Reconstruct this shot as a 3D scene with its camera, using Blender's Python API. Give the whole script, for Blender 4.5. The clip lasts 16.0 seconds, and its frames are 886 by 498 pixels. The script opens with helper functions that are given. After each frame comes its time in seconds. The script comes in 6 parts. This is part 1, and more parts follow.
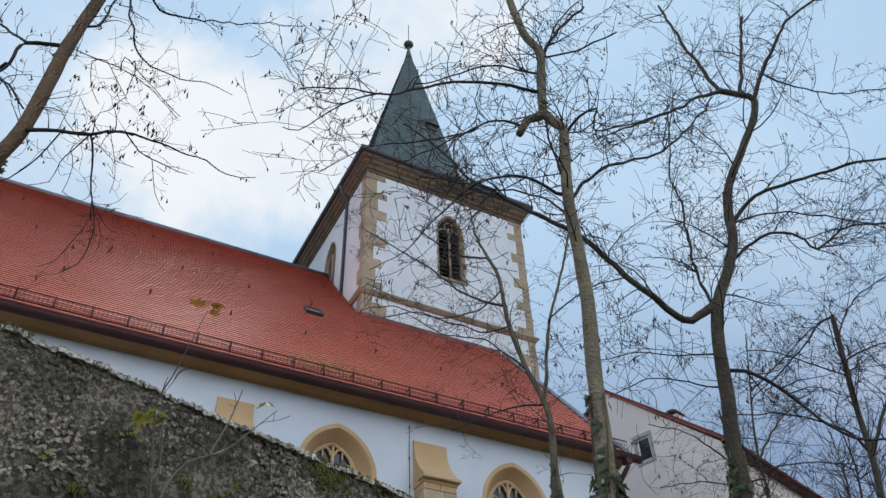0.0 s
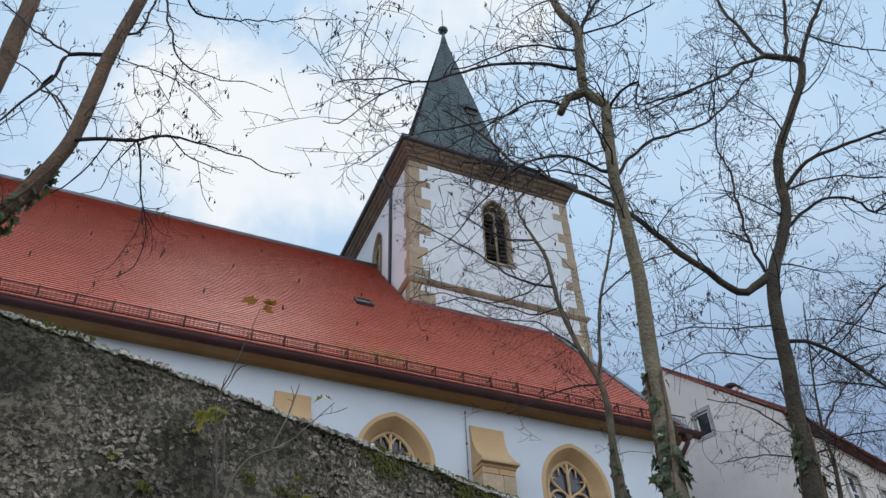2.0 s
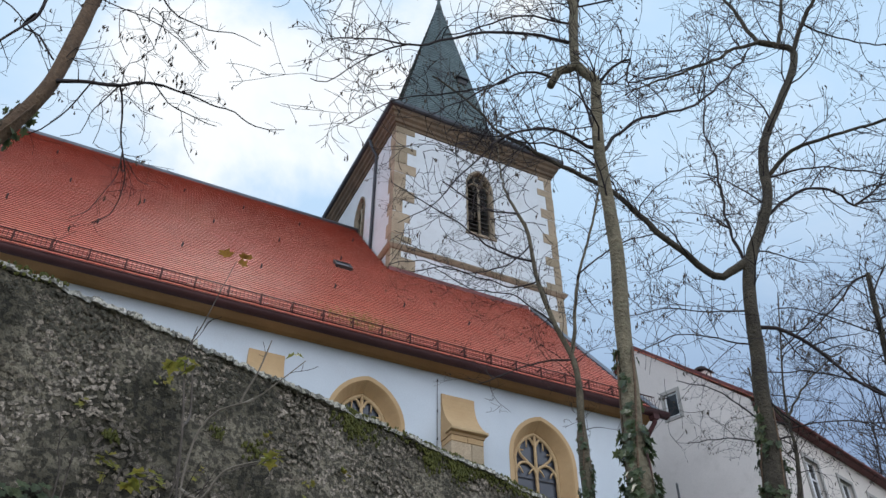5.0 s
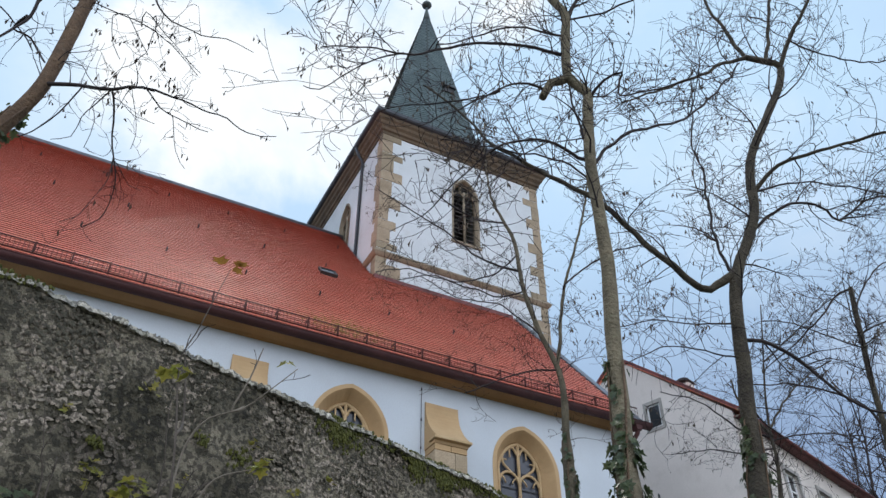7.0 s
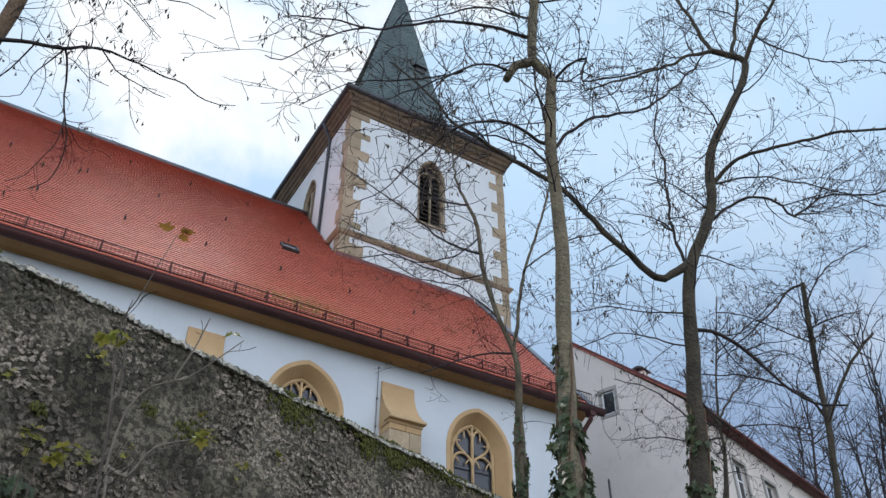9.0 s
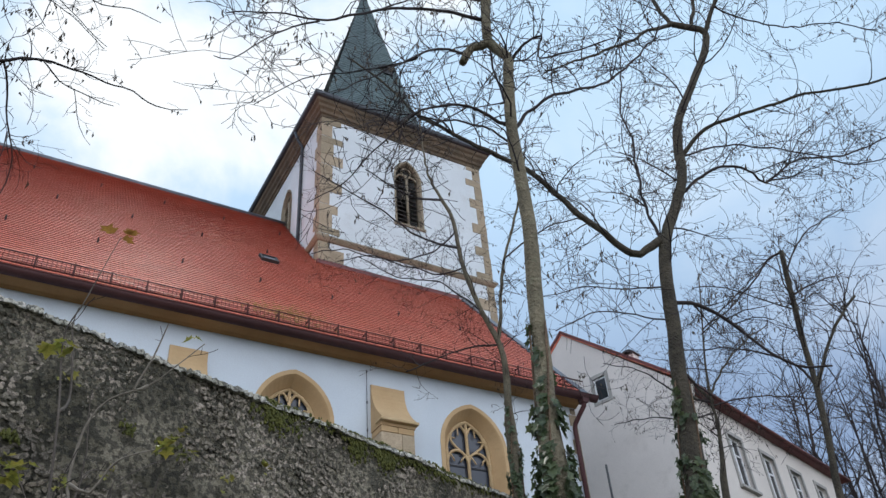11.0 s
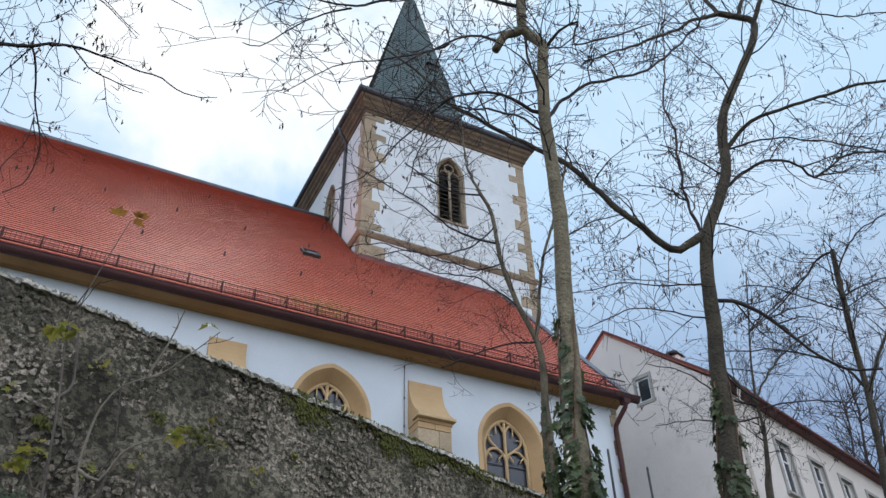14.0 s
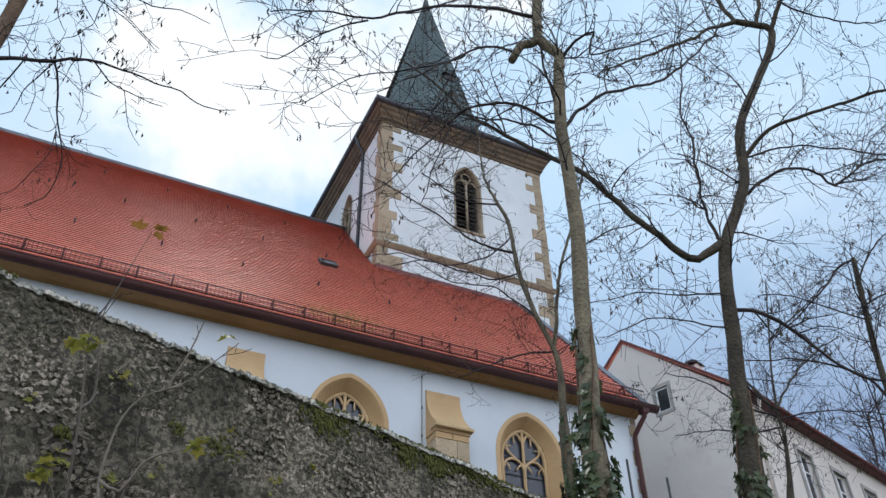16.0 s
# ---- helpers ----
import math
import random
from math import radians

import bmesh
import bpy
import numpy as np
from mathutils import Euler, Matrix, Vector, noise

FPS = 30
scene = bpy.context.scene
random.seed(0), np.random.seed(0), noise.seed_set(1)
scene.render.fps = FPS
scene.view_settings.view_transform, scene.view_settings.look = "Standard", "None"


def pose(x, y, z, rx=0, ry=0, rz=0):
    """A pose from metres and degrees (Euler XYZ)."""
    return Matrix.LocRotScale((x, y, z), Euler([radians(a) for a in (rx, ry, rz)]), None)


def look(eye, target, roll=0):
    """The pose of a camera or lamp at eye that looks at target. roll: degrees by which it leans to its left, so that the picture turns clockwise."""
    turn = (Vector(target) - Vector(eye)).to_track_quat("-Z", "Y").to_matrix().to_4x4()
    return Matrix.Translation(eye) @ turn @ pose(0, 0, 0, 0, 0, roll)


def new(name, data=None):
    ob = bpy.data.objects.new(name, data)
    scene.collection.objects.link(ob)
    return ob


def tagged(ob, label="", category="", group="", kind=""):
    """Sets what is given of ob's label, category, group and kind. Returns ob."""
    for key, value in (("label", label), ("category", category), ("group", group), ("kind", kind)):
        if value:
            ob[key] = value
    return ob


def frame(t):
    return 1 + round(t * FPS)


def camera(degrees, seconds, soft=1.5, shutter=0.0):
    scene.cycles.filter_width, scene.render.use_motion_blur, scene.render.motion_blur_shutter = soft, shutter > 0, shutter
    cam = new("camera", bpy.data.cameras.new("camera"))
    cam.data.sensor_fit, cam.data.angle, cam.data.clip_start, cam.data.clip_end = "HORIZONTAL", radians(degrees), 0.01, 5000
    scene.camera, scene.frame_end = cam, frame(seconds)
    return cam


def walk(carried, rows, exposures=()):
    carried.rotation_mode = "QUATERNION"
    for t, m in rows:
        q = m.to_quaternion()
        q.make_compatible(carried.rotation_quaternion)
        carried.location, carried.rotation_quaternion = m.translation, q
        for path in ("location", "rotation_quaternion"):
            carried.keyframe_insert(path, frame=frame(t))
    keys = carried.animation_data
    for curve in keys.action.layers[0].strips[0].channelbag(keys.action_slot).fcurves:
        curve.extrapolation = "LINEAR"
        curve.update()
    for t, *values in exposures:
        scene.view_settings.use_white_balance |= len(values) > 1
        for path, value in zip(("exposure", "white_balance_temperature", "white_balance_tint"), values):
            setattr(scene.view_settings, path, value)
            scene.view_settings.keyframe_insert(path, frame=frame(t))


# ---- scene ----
cam = camera(57.2, 16.0, soft=1.45)
PATH = [
    (0, (0.073, -0.237, 1.303), (0.805, 1.072, 2.625), -2.2),
    (0.5, (0.059, -0.246, 1.289), (0.787, 1.071, 2.606), -3.2),
    (1, (0.072, -0.237, 1.302), (0.774, 1.099, 2.614), -4.0),
    (1.5, (0.063, -0.227, 1.31), (0.702, 1.142, 2.62), -2.5),
    (2, (0.07, -0.224, 1.319), (0.71, 1.156, 2.618), -2.5),
    (2.5, (0.071, -0.225, 1.319), (0.712, 1.16, 2.611), -2.7),
    (3, (0.085, -0.222, 1.32), (0.715, 1.172, 2.607), -2.6),
    (3.5, (0.164, -0.205, 1.308), (0.8, 1.201, 2.58), -2.2),
    (5.8, (0.07, -0.208, 1.31), (0.802, 1.185, 2.543), -0.1),
    (6, (0.072, -0.207, 1.306), (0.804, 1.182, 2.545), -0.6),
    (6.5, (0.058, -0.197, 1.314), (0.787, 1.184, 2.564), -0.5),
    (7, (0.032, -0.186, 1.316), (0.762, 1.189, 2.571), -0.2),
    (7.5, (0.006, -0.183, 1.312), (0.747, 1.189, 2.564), 1.1),
    (8, (-0.004, -0.2, 1.299), (0.764, 1.169, 2.537), 1.1),
    (8.5, (0.058, -0.196, 1.31), (0.85, 1.17, 2.538), -0.3),
    (9, (0.123, -0.201, 1.307), (0.939, 1.157, 2.527), 0.3),
    (9.5, (0.17, -0.208, 1.308), (1.007, 1.142, 2.523), -2.0),
    (10, (0.201, -0.226, 1.299), (1.05, 1.124, 2.506), -4.1),
    (10.2, (0.225, -0.211, 1.28), (1.072, 1.138, 2.489), -5.1),
    (12.3, (0.514, -0.039, 1.35), (1.319, 1.307, 2.592), -2.8),
    (12.5, (0.53, -0.049, 1.356), (1.314, 1.314, 2.592), -1.8),
    (13, (0.545, -0.048, 1.352), (1.31, 1.346, 2.565), -1.5),
    (13.5, (0.552, -0.035, 1.358), (1.328, 1.352, 2.573), -2.1),
    (14, (0.556, -0.037, 1.354), (1.304, 1.356, 2.578), -1.8),
    (14.5, (0.556, -0.04, 1.356), (1.294, 1.357, 2.582), -1.8),
    (15, (0.552, -0.044, 1.357), (1.27, 1.353, 2.595), -1.3),
    (15.5, (0.547, -0.048, 1.358), (1.254, 1.346, 2.605), -1.3),
    (16, (0.549, -0.051, 1.356), (1.254, 1.349, 2.599), -1.1),
]
walk(cam, [(t, look(eye, target, roll)) for t, eye, target, roll in PATH],
     exposures=[(0, 0.37), (2, 0.40), (3.5, 0.47), (6, 0.58), (8, 0.59), (16, 0.62)])


# ---- world and sun: bright broken cloud, the sun behind it over the church roof ----
SUN_EL, SUN_AZ = radians(48.5), radians(7.5)
sun_dir = Vector((math.sin(SUN_AZ) * math.cos(SUN_EL), math.cos(SUN_AZ) * math.cos(SUN_EL), math.sin(SUN_EL)))
world = bpy.data.worlds.new("sky")
scene.world = world
world.use_nodes = True
wt = world.node_tree
wt.nodes.clear()


def wn(kind, **kw):
    n = wt.nodes.new(kind)
    for k, v in kw.items():
        n.inputs[k].default_value = v
    return n


sky = wn("ShaderNodeTexSky")
sky.sky_type, sky.sun_disc, sky.sun_elevation, sky.sun_rotation = "NISHITA", False, SUN_EL, SUN_AZ
sky.air_density, sky.dust_density, sky.ozone_density = 1.0, 0.15, 2.0
sky_bg = wn("ShaderNodeBackground", Strength=0.05)
wt.links.new(sky.outputs[0], sky_bg.inputs["Color"])
coord = wn("ShaderNodeTexCoord")
stretch = wn("ShaderNodeMapping", Scale=(1.0, 1.0, 1.6), Location=(1.35, 0.6, 0.9))
wt.links.new(coord.outputs["Generated"], stretch.inputs["Vector"])
puffs = wn("ShaderNodeTexNoise", Scale=3.4, Detail=7.0, Roughness=0.55, Distortion=0.3)
wt.links.new(stretch.outputs[0], puffs.inputs["Vector"])
cover = wn("ShaderNodeMapRange", **{"From Min": 0.38, "From Max": 0.60, "To Min": 0.84, "To Max": 1.0})
cover.interpolation_type = "SMOOTHSTEP"
wt.links.new(puffs.outputs["Fac"], cover.inputs["Value"])
# cloud gets brighter towards the veiled sun
facing = wt.nodes.new("ShaderNodeVectorMath")
facing.operation = "DOT_PRODUCT"
facing.inputs[1].default_value = sun_dir
wt.links.new(coord.outputs["Generated"], facing.inputs[0])
halo = wn("ShaderNodeMapRange", **{"From Min": 0.979, "From Max": 0.994, "To Min": 0.0, "To Max": 1.0})
halo.interpolation_type = "SMOOTHSTEP"
# its edge is ragged
ragged = wn("ShaderNodeMapRange", **{"From Min": 0.3, "From Max": 0.7, "To Min": -0.013, "To Max": 0.013})
wt.links.new(puffs.outputs["Fac"], ragged.inputs["Value"])
edge = wt.nodes.new("ShaderNodeMath")
edge.operation = "ADD"


def sky_way(elevation, azimuth):
    e, a = radians(elevation), radians(azimuth)
    return Vector((math.sin(a) * math.cos(e), math.cos(a) * math.cos(e), math.sin(e)))


def closeness(way, less=0.0):
    """How near the view is to a way: the cosine, less a step."""
    n = wt.nodes.new("ShaderNodeVectorMath")
    n.operation = "DOT_PRODUCT"
    n.inputs[1].default_value = way
    wt.links.new(coord.outputs["Generated"], n.inputs[0])
    m = wt.nodes.new("ShaderNodeMath")
    m.operation = "SUBTRACT"
    m.inputs[1].default_value = less
    wt.links.new(n.outputs["Value"], m.inputs[0])
    return m.outputs[0]


# two bright banks of cloud: one before the sun, one above the spire
banks = wt.nodes.new("ShaderNodeMath")
banks.operation = "MAXIMUM"
wt.links.new(closeness(sky_way(49, 13)), banks.inputs[0])
wt.links.new(closeness(sky_way(57, 24), 0.004), banks.inputs[1])
wt.links.new(banks.outputs[0], edge.inputs[0])
wt.links.new(ragged.outputs[0], edge.inputs[1])
wt.links.new(edge.outputs[0], halo.inputs["Value"])
tone = wt.nodes.new("ShaderNodeMix")
tone.data_type = "RGBA"
tone.inputs[6].default_value, tone.inputs[7].default_value = (0.285, 0.425, 0.59, 1), (0.68, 0.71, 0.74, 1)
# cloud is deeper and greyer towards the horizon
deep = wn("ShaderNodeMapRange", **{"From Min": 0.34, "From Max": 0.72, "To Min": 0.0, "To Max": 1.0})
deep.interpolation_type = "SMOOTHSTEP"
height = wn("ShaderNodeSeparateXYZ")
wt.links.new(coord.outputs["Generated"], height.inputs[0])
wt.links.new(height.outputs[2], deep.inputs["Value"])
base = wt.nodes.new("ShaderNodeMix")
base.data_type = "RGBA"
base.inputs[6].default_value, base.inputs[7].default_value = (0.19, 0.265, 0.405, 1), (0.38, 0.525, 0.69, 1)
wt.links.new(deep.outputs[0], base.inputs["Factor"])
wt.links.new(base.outputs[2], tone.inputs[6])
bright = wn("ShaderNodeMapRange", **{"From Min": 0.42, "From Max": 0.68, "To Min": -0.12, "To Max": 0.22})
wt.links.new(puffs.outputs["Fac"], bright.inputs["Value"])
# a wide pale glow round the veiled sun
glow = wn("ShaderNodeMapRange", **{"From Min": 0.80, "From Max": 0.98, "To Min": 0.0, "To Max": 0.06})
wt.links.new(facing.outputs["Value"], glow.inputs["Value"])
pale = wt.nodes.new("ShaderNodeMath")
pale.operation = "ADD"
wt.links.new(bright.outputs[0], pale.inputs[0])
wt.links.new(glow.outputs[0], pale.inputs[1])
white = wt.nodes.new("ShaderNodeMath")
white.operation, white.use_clamp = "ADD", True
wt.links.new(halo.outputs[0], white.inputs[0])
wt.links.new(pale.outputs[0], white.inputs[1])
wt.links.new(white.outputs[0], tone.inputs["Factor"])
# and again away from it, where the sun shines on the clouds' faces
lit = wn("ShaderNodeMapRange", **{"From Min": 0.60, "From Max": -0.50, "To Min": 0.0, "To Max": 1.0})
lit.interpolation_type = "SMOOTHSTEP"
wt.links.new(facing.outputs["Value"], lit.inputs["Value"])
tone2 = wt.nodes.new("ShaderNodeMix")
tone2.data_type = "RGBA"
tone2.inputs[7].default_value = (1.36, 1.48, 1.70, 1)
wt.links.new(lit.outputs[0], tone2.inputs["Factor"])
wt.links.new(tone.outputs[2], tone2.inputs[6])
cloud_bg = wn("ShaderNodeBackground", Strength=1.0)
wt.links.new(tone2.outputs[2], cloud_bg.inputs["Color"])
most = wt.nodes.new("ShaderNodeMath")
most.operation, most.use_clamp = "ADD", True
veil = wn("ShaderNodeMapRange", **{"From Min": 0.50, "From Max": 0.88, "To Min": 0.0, "To Max": 0.16})
wt.links.new(facing.outputs["Value"], veil.inputs["Value"])
wt.links.new(cover.outputs[0], most.inputs[0])
wt.links.new(veil.outputs[0], most.inputs[1])
both = wn("ShaderNodeMixShader")
wt.links.new(most.outputs[0], both.inputs[0])
wt.links.new(sky_bg.outputs[0], both.inputs[1])
wt.links.new(cloud_bg.outputs[0], both.inputs[2])
wt.links.new(both.outputs[0], wt.nodes.new("ShaderNodeOutputWorld").inputs["Surface"])

lamp = bpy.data.lights.new("sun", "SUN")
lamp.energy, lamp.angle, lamp.color = 1.0, radians(14), (1.0, 0.95, 0.88)
sun = new("sun", lamp)
sun.matrix_world = look(sun_dir * 80, (0, 0, 0))


# ---- materials ----
def material(name, c1, c2, size=1.0, rough=0.8, bump=0.2, fine=0.02, c3=None, spread=(0.35, 0.65), metal=0.0, stain=0.5, per_piece=0.0, islands=False, bump_size=0.0, grain=0.23, speck=None):
    """Two tones mixed by a coarse noise, speckled by a fine one (sizes in metres), with relief."""
    m = bpy.data.materials.new(name)
    m.use_nodes = True
    t = m.node_tree
    b = t.nodes["Principled BSDF"]
    b.inputs["Roughness"].default_value, b.inputs["Metallic"].default_value = rough, metal
    tc = t.nodes.new("ShaderNodeTexCoord")

    def noise_at(metres, detail, rough_=0.6):
        n = t.nodes.new("ShaderNodeTexNoise")
        n.inputs["Scale"].default_value, n.inputs["Detail"].default_value, n.inputs["Roughness"].default_value = 1.0 / metres, detail, rough_
        t.links.new(tc.outputs["Object"], n.inputs["Vector"])
        return n

    def mix(fac, a, bb, blend="MIX"):
        n = t.nodes.new("ShaderNodeMix")
        n.data_type, n.blend_type = "RGBA", blend
        for socket, v in ((n.inputs["Factor"], fac), (n.inputs[6], a), (n.inputs[7], bb)):
            if isinstance(v, (tuple, float, int)):
                socket.default_value = (*v, 1) if isinstance(v, tuple) else v
            else:
                t.links.new(v, socket)
        return n.outputs[2]

    def ramp(v, lo, hi, a=0.0, z=1.0):
        n = t.nodes.new("ShaderNodeMapRange")
        for k, w in (("From Min", lo), ("From Max", hi), ("To Min", a), ("To Max", z)):
            n.inputs[k].default_value = w
        t.links.new(v, n.inputs["Value"])
        return n.outputs[0]

    big = noise_at(size, 5)
    small = noise_at(fine, 4)
    col = mix(ramp(big.outputs["Fac"], *spread), c1, c2)
    if c3:
        mid = noise_at(size * 0.3, 6, 0.7)
        col = mix(ramp(mid.outputs["Fac"], 0.55, 0.7, 0.0, stain), col, c3)
    grey = ramp(small.outputs["Fac"], 0.3, 0.7, 1 - 1.2 * grain, 1 + 0.8 * grain)
    comb = t.nodes.new("ShaderNodeCombineColor")
    for k in range(3):
        t.links.new(grey, comb.inputs[k])
    col = mix(1.0, col, comb.outputs[0], "MULTIPLY")
    if speck:
        blot = noise_at(speck[0], 3, 0.55)
        dab = ramp(blot.outputs["Fac"], 0.46, 0.54, speck[1], speck[2])
        dabs = t.nodes.new("ShaderNodeCombineColor")
        for k in range(3):
            t.links.new(dab, dabs.inputs[k])
        col = mix(1.0, col, dabs.outputs[0], "MULTIPLY")
    if per_piece:
        src = t.nodes.new("ShaderNodeNewGeometry").outputs["Random Per Island"] if islands else t.nodes.new("ShaderNodeObjectInfo").outputs["Random"]
        hsv = t.nodes.new("ShaderNodeHueSaturation")
        t.links.new(ramp(src, 0, 1, 1 - per_piece, 1 + per_piece), hsv.inputs["Value"])
        t.links.new(ramp(src, 0, 1, 0.5 + per_piece * 0.03, 0.5 - per_piece * 0.03), hsv.inputs["Hue"])
        t.links.new(col, hsv.inputs["Color"])
        col = hsv.outputs[0]
    t.links.new(col, b.inputs["Base Color"])
    t.links.new(ramp(big.outputs["Fac"], 0.3, 0.7, max(rough - 0.08, 0.03), min(rough + 0.08, 1.0)), b.inputs["Roughness"])
    if bump:
        bp = t.nodes.new("ShaderNodeBump")
        bp.inputs["Strength"].default_value, bp.inputs["Distance"].default_value = bump, bump_size or fine
        t.links.new(small.outputs["Fac"], bp.inputs["Height"])
        t.links.new(bp.outputs[0], b.inputs["Normal"])
    return m


M_PLASTER = material("white_plaster", (0.615, 0.66, 0.70), (0.55, 0.59, 0.63), 2.5, 0.9, 0.25, 0.03, (0.52, 0.53, 0.53), stain=0.25, grain=0.06)
M_TOWER = material("tower_plaster", (0.65, 0.685, 0.705), (0.58, 0.61, 0.625), 1.8, 0.92, 0.3, 0.04, (0.47, 0.46, 0.44), stain=0.35, grain=0.06)
M_OCHRE = material("ochre_render", (0.55, 0.37, 0.195), (0.48, 0.315, 0.16), 0.9, 0.85, 0.2, 0.02, (0.40, 0.28, 0.14), stain=0.35, grain=0.06)
# weathered stone, its colour darkened further for the backlit shade under the gutter
M_EAVES = material("weathered_shaded_cornice_stone", (0.145, 0.10, 0.058), (0.085, 0.063, 0.04), 0.7, 0.9, 0.3, 0.03, (0.16, 0.13, 0.10), stain=0.6)
M_TRACERY = material("tracery_stone", (0.62, 0.44, 0.25), (0.52, 0.36, 0.19), 0.5, 0.85, 0.25, 0.015)
M_CORNICE = material("cornice_render", (0.47, 0.25, 0.105), (0.375, 0.195, 0.083), 0.9, 0.85, 0.2, 0.03, grain=0.06)
M_STONE = material("sandstone_block", (0.37, 0.29, 0.195), (0.27, 0.21, 0.14), 0.7, 0.9, 0.4, 0.03, (0.28, 0.23, 0.17), stain=0.5, per_piece=0.15)
M_ASHLAR = material("pale_buttress_stone", (0.50, 0.385, 0.26), (0.41, 0.31, 0.205), 0.5, 0.9, 0.3, 0.03, (0.34, 0.26, 0.18), stain=0.4, per_piece=0.12)
M_STRING = material("weathered_brown_sandstone", (0.31, 0.25, 0.175), (0.22, 0.175, 0.12), 0.7, 0.9, 0.4, 0.03, (0.15, 0.12, 0.085), stain=0.5)
M_TILE = material("clay_roof_tile", (0.94, 0.285, 0.17), (0.83, 0.225, 0.14), 2.3, 0.42, 0.2, 0.02, (0.56, 0.145, 0.09), stain=0.45, per_piece=0.11)
M_TILES = material("clay_roof_tiles", (0.94, 0.285, 0.17), (0.83, 0.225, 0.14), 2.3, 0.42, 0.2, 0.02, (0.56, 0.145, 0.09), stain=0.45, per_piece=0.11, islands=True)
for tiled in (M_TILE, M_TILES):
    glaze = tiled.node_tree.nodes["Principled BSDF"].inputs
    glaze["Coat Weight"].default_value, glaze["Coat Roughness"].default_value = 0.22, 0.5
M_UNDER = material("roof_deck", (0.16, 0.05, 0.035), (0.12, 0.04, 0.03), 1.0, 0.9, 0.1, 0.05)
M_GUTTER = material("brown_gutter", (0.07, 0.018, 0.017), (0.05, 0.014, 0.014), 0.8, 0.75, 0.1, 0.02)
M_GUARD = material("rusty_brown_iron", (0.09, 0.026, 0.022), (0.06, 0.018, 0.016), 0.4, 0.8, 0.1, 0.01)
M_ZINC = material("zinc_sheet", (0.15, 0.16, 0.18), (0.11, 0.115, 0.13), 0.6, 0.45, 0.1, 0.03, metal=0.4)
M_DARK = material("dark_metal", (0.04, 0.04, 0.045), (0.03, 0.03, 0.03), 0.4, 0.5, 0.1, 0.02)
M_TGUTTER = material("slate_blue_sheet", (0.05, 0.055, 0.065), (0.035, 0.038, 0.045), 0.5, 0.5, 0.1, 0.02)
M_SLATE = material("weathered_slate", (0.105, 0.148, 0.146), (0.072, 0.10, 0.102), 1.2, 0.6, 0.3, 0.05, (0.15, 0.20, 0.18), stain=0.5, per_piece=0.09, islands=True)
M_LOUVRE = material("old_louvre_wood", (0.10, 0.085, 0.07), (0.06, 0.05, 0.045), 0.4, 0.85, 0.4, 0.02)
M_HOUSE = material("grey_beige_render", (0.70, 0.64, 0.595), (0.63, 0.575, 0.535), 2.5, 0.95, 0.3, 0.03, (0.47, 0.42, 0.375), stain=0.35, grain=0.06)
M_HOUSEW = material("pale_render", (0.66, 0.60, 0.545), (0.59, 0.535, 0.485), 2.5, 0.95, 0.3, 0.03, grain=0.06)
M_VERGE = material("dark_red_verge", (0.17, 0.04, 0.036), (0.115, 0.03, 0.028), 0.7, 0.6, 0.2, 0.04)
M_FRAME = material("white_window_paint", (0.78, 0.78, 0.77), (0.70, 0.70, 0.70), 0.5, 0.45, 0.05, 0.02)
M_TRIM = material("grey_window_surround", (0.36, 0.34, 0.31), (0.30, 0.285, 0.265), 0.5, 0.9, 0.2, 0.02, grain=0.06)
M_BARK = material("grey_green_bark", (0.225, 0.185, 0.118), (0.135, 0.112, 0.072), 0.25, 0.95, 1.0, 0.035, (0.24, 0.24, 0.15), stain=0.6)
M_BARK2 = material("brown_bark", (0.17, 0.105, 0.06), (0.11, 0.07, 0.045), 0.25, 0.95, 0.9, 0.03, (0.14, 0.11, 0.075), stain=0.6)
M_BARK3 = material("dark_bark", (0.078, 0.062, 0.04), (0.046, 0.037, 0.026), 0.25, 0.95, 1.0, 0.035, (0.12, 0.11, 0.065), stain=0.6)
M_BARK4 = material("olive_brown_bark", (0.15, 0.122, 0.078), (0.09, 0.074, 0.048), 0.25, 0.95, 1.0, 0.035, (0.15, 0.14, 0.085), stain=0.6)
M_TWIG = material("dark_twig", (0.038, 0.027, 0.025), (0.025, 0.018, 0.018), 0.3, 0.9, 0.1, 0.02)
M_STEM = material("pale_dry_stem", (0.22, 0.185, 0.145), (0.14, 0.115, 0.088), 0.3, 0.9, 0.2, 0.02)
M_STALK = material("brown_dry_stem", (0.12, 0.095, 0.075), (0.075, 0.06, 0.048), 0.3, 0.9, 0.2, 0.02)
M_POD = material("dry_seed_pod", (0.085, 0.06, 0.04), (0.06, 0.045, 0.03), 0.3, 0.9, 0.1, 0.02)
M_IVY = material("ivy_leaf", (0.07, 0.098, 0.045), (0.125, 0.15, 0.068), 0.3, 0.4, 0.1, 0.02, (0.02, 0.05, 0.025), stain=0.6, per_piece=0.3, islands=True)
M_LEAF = material("yellow_green_leaf", (0.25, 0.275, 0.06), (0.33, 0.27, 0.055), 0.12, 0.55, 0.15, 0.01, (0.22, 0.14, 0.04), stain=0.5, per_piece=0.2, islands=True)
M_DRYLEAF = material("ochre_brown_leaf", (0.42, 0.225, 0.045), (0.33, 0.165, 0.045), 0.05, 0.6, 0.15, 0.01, (0.16, 0.09, 0.035), stain=0.5, per_piece=0.25, islands=True)
M_MOSS = material("moss", (0.125, 0.122, 0.022), (0.065, 0.07, 0.016), 0.12, 1.0, 1.0, 0.02)
